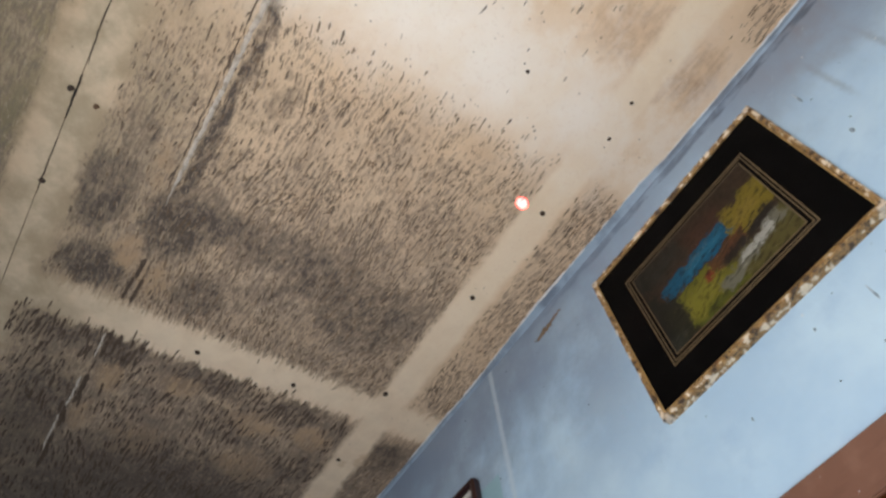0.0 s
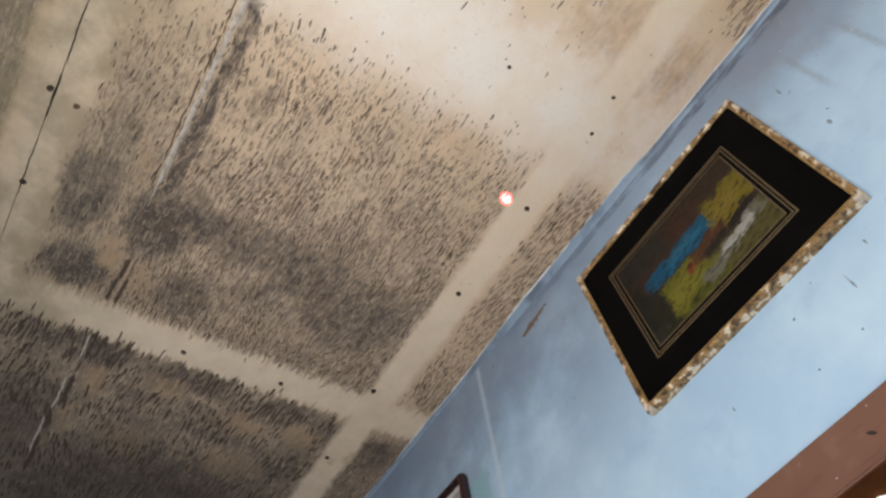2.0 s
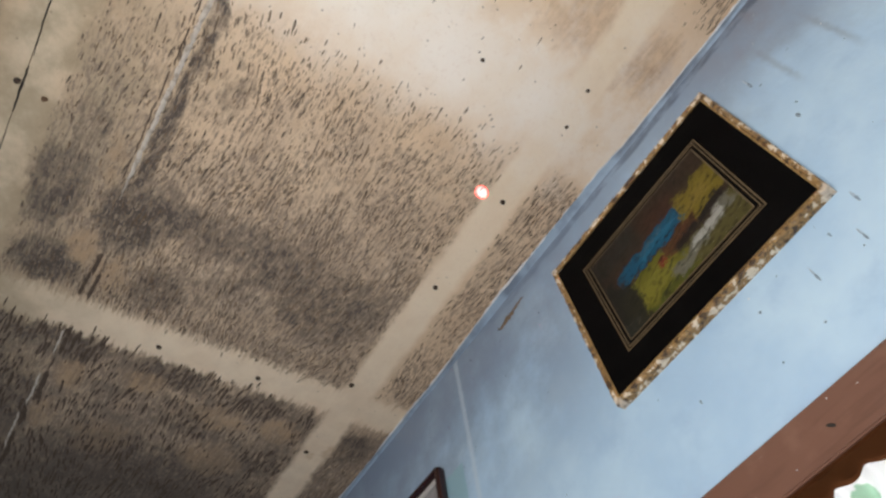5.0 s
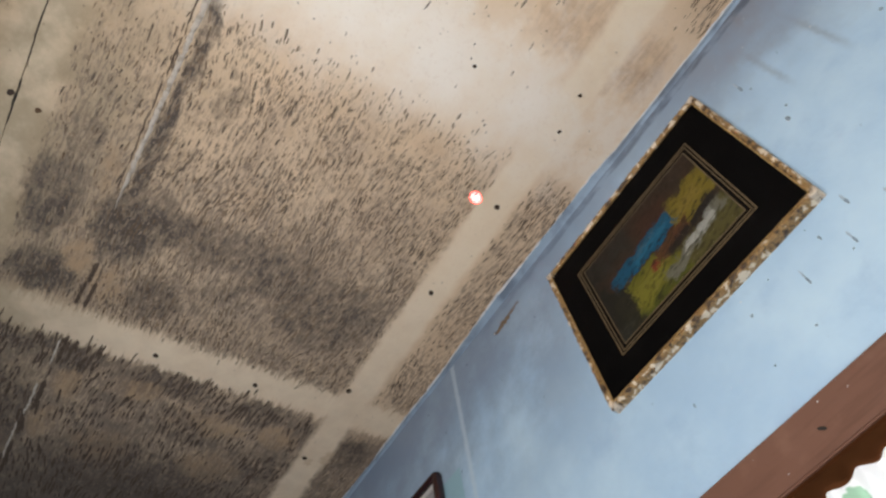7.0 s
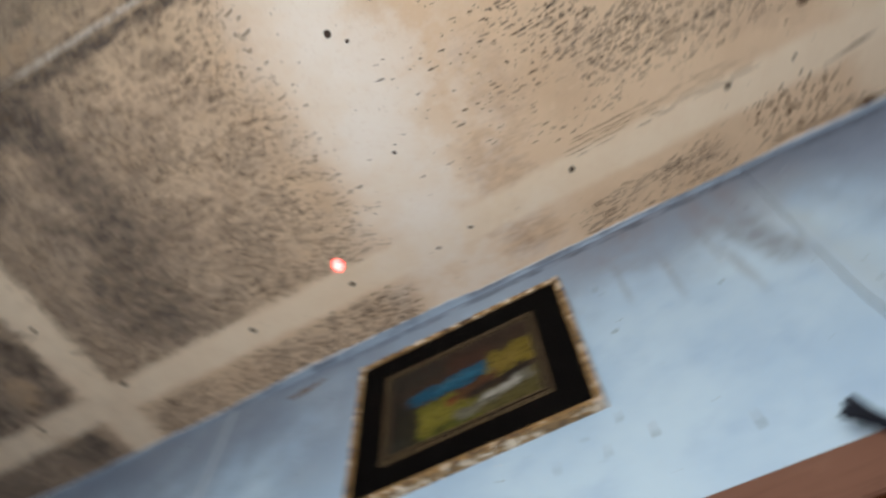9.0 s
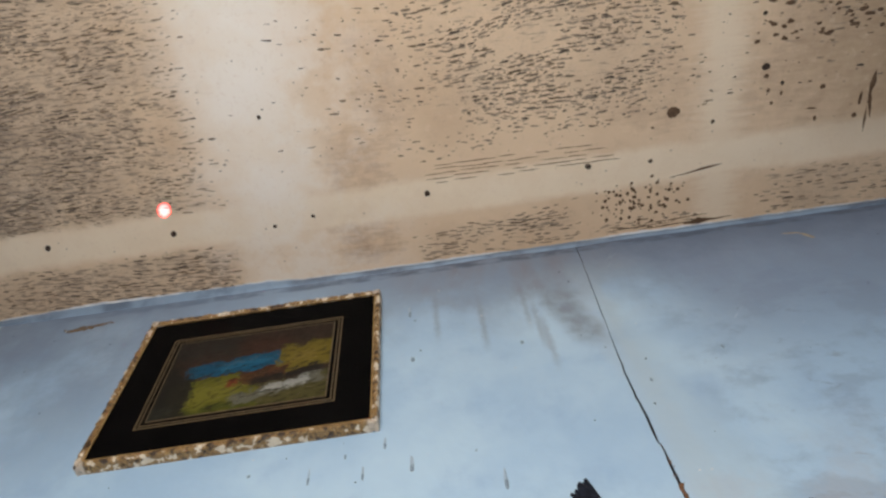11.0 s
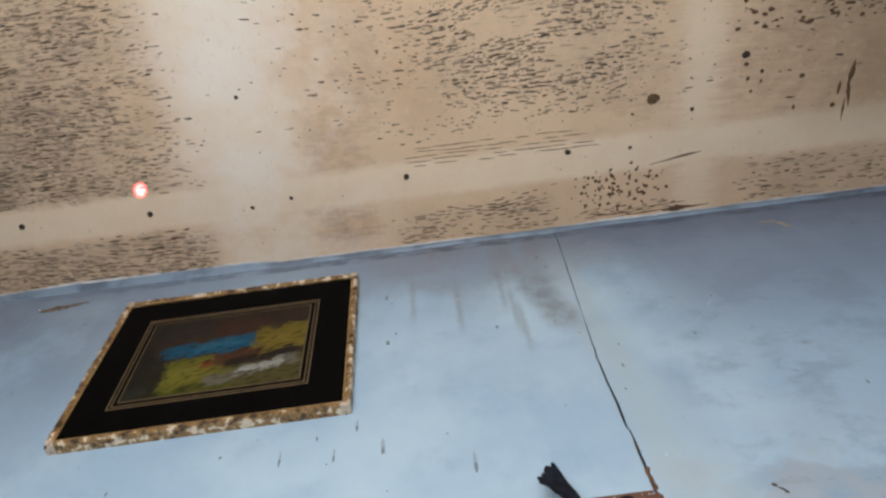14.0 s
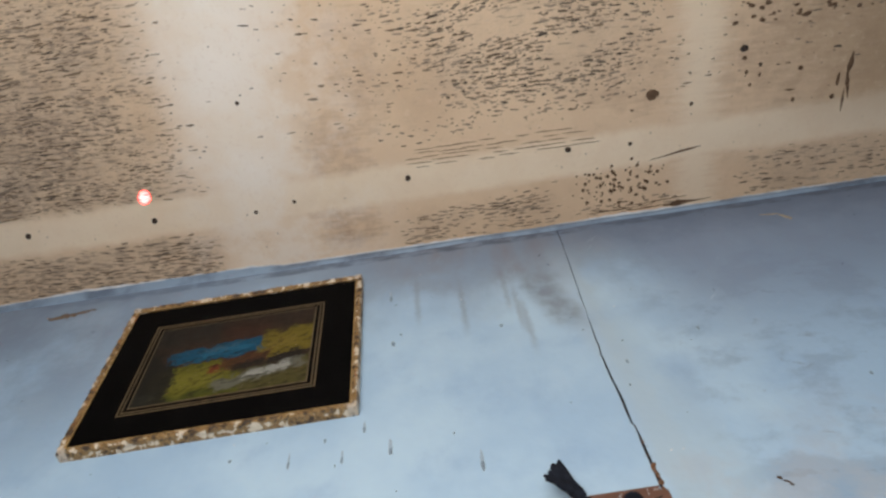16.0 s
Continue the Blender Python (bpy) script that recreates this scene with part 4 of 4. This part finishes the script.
# ---- the door ----
door = tagged(new("door_1"), "brown painted wooden door frame, worn at the corner", "door frame", kind="structure")
head_bm = bmesh.new()
box(head_bm, frame_x0, frame_x1, -0.030, 0.075, door_top, frame_top)
corner = [e for e in head_bm.edges if all(abs(v.co.x - frame_x1) < 1e-6 and v.co.z > 2.05 for v in e.verts)]
bmesh.ops.bevel(head_bm, geom=corner, offset=0.010, segments=5, affect="EDGES")
bmesh.ops.bevel(head_bm, geom=[e for e in head_bm.edges if e.calc_length() > 0.3], offset=0.0025, segments=2, affect="EDGES")
part("head", head_bm, "brown", door)
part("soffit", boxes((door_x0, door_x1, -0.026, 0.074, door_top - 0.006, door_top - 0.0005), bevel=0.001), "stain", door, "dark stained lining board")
for x0, x1 in ((frame_x0, door_x0), (door_x1, frame_x1)):
    part("jamb", boxes((x0, x1, -0.030, 0.075, 0, door_top - 0.001), bevel=0.0025), "brown", door)
chips = bmesh.new()
rng = random.Random(77)
for k in range(16):
    blot(chips, (0.85 + rng.random() * 0.055, -0.0306, 2.02 + rng.random() * 0.035), rng.uniform(0.0006, 0.0018), rng.uniform(0.0006, 0.0012), rng.random(), "y", 7, 1000 + k)
for k in range(5):
    blot(chips, (0.15 + rng.random() * 0.4, -0.0306, 2.0 + rng.random() * 0.05), rng.uniform(0.0006, 0.0018), rng.uniform(0.0004, 0.001), rng.random(), "y", 7, 1050 + k)
part("paint_chip", chips, "chalk", door, "chipped pale spots in the brown paint")
dent = bmesh.new()
blot(dent, (0.285, -0.0306, 2.018), 0.007, 0.0026, -0.75, "y", 9, 21)
blot(dent, (0.893, -0.0306, 2.036), 0.013, 0.0022, 0.35, "y", 11, 22)
part("dent", dent, "dark", door, "dark dent in the wood")

# curtain inside the doorway
curtain = tagged(new("curtain"), "gathered white curtain with green and blue flowers in the doorway", "curtain")
rod = bmesh.new()
tube(rod, [(door_x0 + 0.001, 0.032, 1.950), ((door_x0 + door_x1) / 2, 0.032, 1.944), (door_x1 - 0.001, 0.032, 1.950)], 0.003)
part("cord", rod, "wire", curtain, "thin curtain cord")
bm = bmesh.new()
cols, rows = 260, 26
grid = []
for j in range(rows + 1):
    row = []
    for i in range(cols + 1):
        u = i / cols
        x = door_x0 + 0.005 + u * (door_x1 - door_x0 - 0.01)
        drop = j / rows
        top = 1.974 + 0.007 * noise.noise((x * 9, 4, 0)) + 0.0015 * math.sin(x * 150)
        z = top - (0.018 * j if j < 4 else 0.054 + (drop - 3 / rows) * 1.86)
        pinch = 0.35 if j == 2 else 1.0
        fold = math.sin(x * 132 + 4 * noise.noise((x * 6, drop * 2, 1))) * 0.014 * pinch + 0.01 * noise.noise((x * 30, drop * 3, 7)) * pinch
        y = 0.020 + fold * (0.8 + 0.6 * drop) - (0.012 if j == 0 else 0.0) * (0.5 + noise.noise((x * 40, 1, 1)))
        row.append(bm.verts.new((x, y, z)))
    grid.append(row)
for a, b in zip(grid, grid[1:]):
    for i in range(cols):
        bm.faces.new((a[i], a[i + 1], b[i + 1], b[i]))
part("cloth", bm, "curtain", curtain, smooth=True)

# black cloth tie on the door head
tie = tagged(new("cloth_tie"), "knotted black cloth tie with frayed end on the door head", "cloth tie")
tie.location = (0.806, -0.036, 2.047)
strips = 13
for s in range(strips):
    f = s / (strips - 1) - 0.5
    pts = []
    for k in range(7):
        t = k / 6
        spread = 0.005 + 0.021 * t ** 1.1
        long_ = 0.056 * (1 - 0.30 * abs(f - 0.2) - 0.12 * ((s * 7) % 4) / 3) * t
        pts.append((-0.030 * t ** 1.2 + f * spread * 0.9, -0.003 - 0.006 * t + 0.004 * math.sin(5 * t + s), long_ + 0.001 + f * spread * 0.55))
    bm = bmesh.new()
    tube(bm, pts, lambda t, q=s: 0.0036 - 0.0012 * t ** 4 + (0.0005 if q % 2 else 0), 6)
    part("frayed_strand", bm, "cloth", tie, smooth=True)
bm = bmesh.new()
bmesh.ops.create_icosphere(bm, subdivisions=3, radius=0.010)
for v in bm.verts:
    v.co = Vector((v.co.x * 0.95, v.co.y * 0.6, v.co.z * 0.9)) * (1 + 0.18 * noise.noise(v.co * 160)) + Vector((0.004, -0.001, -0.006))
part("knot", bm, "cloth", tie, smooth=True)
bm = bmesh.new()
loop = [(0.006, -0.001, -0.010), (0.012, -0.002, -0.035), (0.028, -0.003, -0.06), (0.046, -0.003, -0.058), (0.058, -0.003, -0.038), (0.061, -0.002, -0.014)]
tube(bm, loop, lambda t: 0.005 + 0.003 * t, 8)
part("loop", bm, "cloth", tie, smooth=True)
bm = bmesh.new()
bmesh.ops.create_icosphere(bm, subdivisions=3, radius=0.013)
for v in bm.verts:
    v.co = Vector((v.co.x, v.co.y * 0.55, v.co.z * 0.9)) * (1 + 0.15 * noise.noise(v.co * 120)) + Vector((0.062, -0.002, -0.012))
part("knot", bm, "cloth", tie, smooth=True)

# ---- framed landscape ----
art = tagged(new("painting"), "landscape painting with black mount in a chipped gilt frame", "painting")
PX0, PX1, PZ0, PZ1 = -0.246, 0.246, -0.208, 0.208
art.location, art.rotation_euler = (0.2525, 0.0, 2.511), (0, radians(-0.8), 0)   # hangs a little askew
RAIL, DEEP = 0.0105, 0.0225


def ornate_rail(name, a, b, along_x, inner):
    """One mitred side of the frame; a and b are its outer corners, inner the side on which the picture lies."""
    bm, rows = bmesh.new(), []
    steps = 200 if along_x else 170
    prof = ((0.0, 0.0), (0.0, 0.3), (0.0, 0.55), (0.0, 0.8), (0.10, 0.97), (0.3, 1.0), (0.5, 1.0), (0.7, 0.95), (0.88, 0.86), (1.0, 0.80), (1.0, 0.0))
    for i in range(steps + 1):
        t = i / steps
        row = []
        for w, d in prof:
            cut = RAIL * w
            if along_x:
                x = a[0] + cut + (b[0] - a[0] - 2 * cut) * t
                z = a[1] + inner * cut
            else:
                z = a[1] + cut + (b[1] - a[1] - 2 * cut) * t
                x = a[0] + inner * cut
            y = -DEEP * d
            if d > 0.2 and w < 0.85:
                wear = noise.noise((x * 150, y * 60, z * 150)) * 0.0024 + noise.noise((x * 60, 3, z * 60)) * 0.0016
                y -= wear
                if w == 0.0:
                    if along_x:
                        z -= inner * abs(wear) * 0.8
                    else:
                        x -= inner * abs(wear) * 0.8
            row.append(bm.verts.new((x, y, z)))
        rows.append(row)
    for p_, q_ in zip(rows, rows[1:]):
        for k in range(len(prof) - 1):
            bm.faces.new((p_[k], p_[k + 1], q_[k + 1], q_[k]))
    return part(name, bm, "gilt", art, "chipped gilt plaster rail")


ornate_rail("rail", (PX0, PZ0), (PX1, PZ0), True, 1)
ornate_rail("rail", (PX0, PZ1), (PX1, PZ1), True, -1)
ornate_rail("rail", (PX0, PZ0), (PX0, PZ1), False, 1)
ornate_rail("rail", (PX1, PZ0), (PX1, PZ1), False, -1)


def beading(a, b):
    """A row of small beads from a to b along the inner edge."""
    bm = bmesh.new()
    a, b = Vector(a), Vector(b)
    count = int((b - a).length / 0.0042)
    for i in range(count):
        at = a.lerp(b, (i + 0.5) / count)
        bmesh.ops.create_icosphere(bm, subdivisions=1, radius=0.00195, matrix=Matrix.Translation(at))
    return part("beading", bm, "bead", art, "row of small gilt beads", smooth=True)


i0, i1, j0, j1, by = PX0 + RAIL + 0.001, PX1 - RAIL - 0.001, PZ0 + RAIL + 0.001, PZ1 - RAIL - 0.001, -0.0185
beading((i0, by, j0), (i1, by, j0))
beading((i0, by, j1), (i1, by, j1))
beading((i0, by, j0), (i0, by, j1))
beading((i1, by, j0), (i1, by, j1))
part("backing", boxes((PX0 + 0.004, PX1 - 0.004, -0.0115, -0.0008, PZ0 + 0.004, PZ1 - 0.004)), "back", art)
part("mount", boxes((PX0 + 0.007, PX1 - 0.007, -0.0142, -0.0118, PZ0 + 0.007, PZ1 - 0.007)), "mat", art, "plain black mount board")


def line_frame(inset_x0, inset_x1, inset_z0, inset_z1, wide, proud):
    a, b, c, d = PX0 + inset_x0, PX1 - inset_x1, PZ0 + inset_z0, PZ1 - inset_z1
    bm = boxes((a, b, -proud, -0.01425, c, c + wide), (a, b, -proud, -0.01425, d - wide, d), (a, a + wide, -proud, -0.01425, c + wide, d - wide), (b - wide, b, -proud, -0.01425, c + wide, d - wide))
    return part("gold_line", bm, "line", art, "dull gold line round the picture")


LX, RX, BZ, TZ = 0.070, 0.076, 0.0745, 0.0765
line_frame(LX, RX, BZ, TZ, 0.0028, 0.0153)
line_frame(LX + 0.0065, RX + 0.0065, BZ + 0.0065, TZ + 0.0065, 0.0022, 0.0151)
line_frame(LX + 0.0155, RX + 0.0155, BZ + 0.0155, TZ + 0.0155, 0.0022, 0.0153)
px, pz = PX0 + LX + 0.0177, PZ0 + BZ + 0.0177
pw, ph = PX1 - RX - 0.0177 - px, PZ1 - TZ - 0.0177 - pz
canvas = part("canvas", boxes((0, PIC_W, -0.0010, 0, 0, PIC_H)), "picture", art, "small oil landscape with blue hills and a stream")
canvas.location, canvas.scale = (px, -0.01425, pz), (pw / PIC_W, 1, ph / PIC_H)
pane = part("glass", boxes((PX0 + RAIL - 0.003, PX1 - RAIL + 0.003, -0.0169, -0.0164, PZ0 + RAIL - 0.003, PZ1 - RAIL + 0.003)), "glass", art, "clear picture glass")
pane.visible_shadow = False
rear = bpy.data.materials.new("glass_rear_face")
rear.use_nodes = True
rear.node_tree.links.new(rear.node_tree.nodes.new("ShaderNodeBsdfTransparent").outputs[0], rear.node_tree.nodes["Material Output"].inputs["Surface"])
pane.data.materials.append(rear)
for f in pane.data.polygons:
    f.material_index = 0 if f.normal.y < -0.5 else 1

# ---- framed photo ----
photo = tagged(new("photo_frame"), "dark maroon lacquered frame with a grey photo", "photo frame")
photo.location = (-0.806, 0.0, 2.180)
FW, FH, FR = 0.294, 0.392, 0.018


def round_rail(a, b):
    """A rounded rail from corner to corner, in x and z."""
    bm = bmesh.new()
    a, b = Vector((a[0], -0.012, a[1])), Vector((b[0], -0.012, b[1]))
    ahead = (b - a).normalized()
    side = ahead.cross(Vector((0, 1, 0)))
    rings = []
    for k in range(13):
        t = k / 12
        c = a.lerp(b, t)
        rings.append([bm.verts.new(c + side * (FR / 2 * abs(math.cos(q)) ** 0.6 * (1 if math.cos(q) > 0 else -1)) + Vector((0, 0.012 * abs(math.sin(q)) ** 0.6 * (1 if math.sin(q) > 0 else -1), 0))) for q in (math.tau * s / 16 for s in range(16))])
    for p_, q_ in zip(rings, rings[1:]):
        for s in range(16):
            bm.faces.new((p_[s], p_[(s + 1) % 16], q_[(s + 1) % 16], q_[s]))
    for end in (a, b):
        bmesh.ops.create_uvsphere(bm, u_segments=12, v_segments=8, radius=FR / 2, matrix=Matrix.Translation(end) @ Matrix.Diagonal((1, 1.3, 1, 1)))
    return part("rail", bm, "maroon", photo, smooth=True)


h = FR / 2
for a, b in (((h, h), (FW - h, h)), ((FW - h, h), (FW - h, FH - h)), ((FW - h, FH - h), (h, FH - h)), ((h, FH - h), (h, h))):
    round_rail(a, b)
slip = boxes((FR, FW - FR, -0.012, -0.004, FR, FR + 0.006), (FR, FW - FR, -0.012, -0.004, FH - FR - 0.006, FH - FR),
             (FR, FR + 0.006, -0.012, -0.004, FR + 0.006, FH - FR - 0.006), (FW - FR - 0.006, FW - FR, -0.012, -0.004, FR + 0.006, FH - FR - 0.006))
part("slip", slip, "silver", photo, "pale inner slip")
part("print", boxes((FR - 0.004, FW - FR + 0.004, -0.0038, -0.001, FR - 0.004, FH - FR + 0.004)), "photo", photo, "faded grey print")
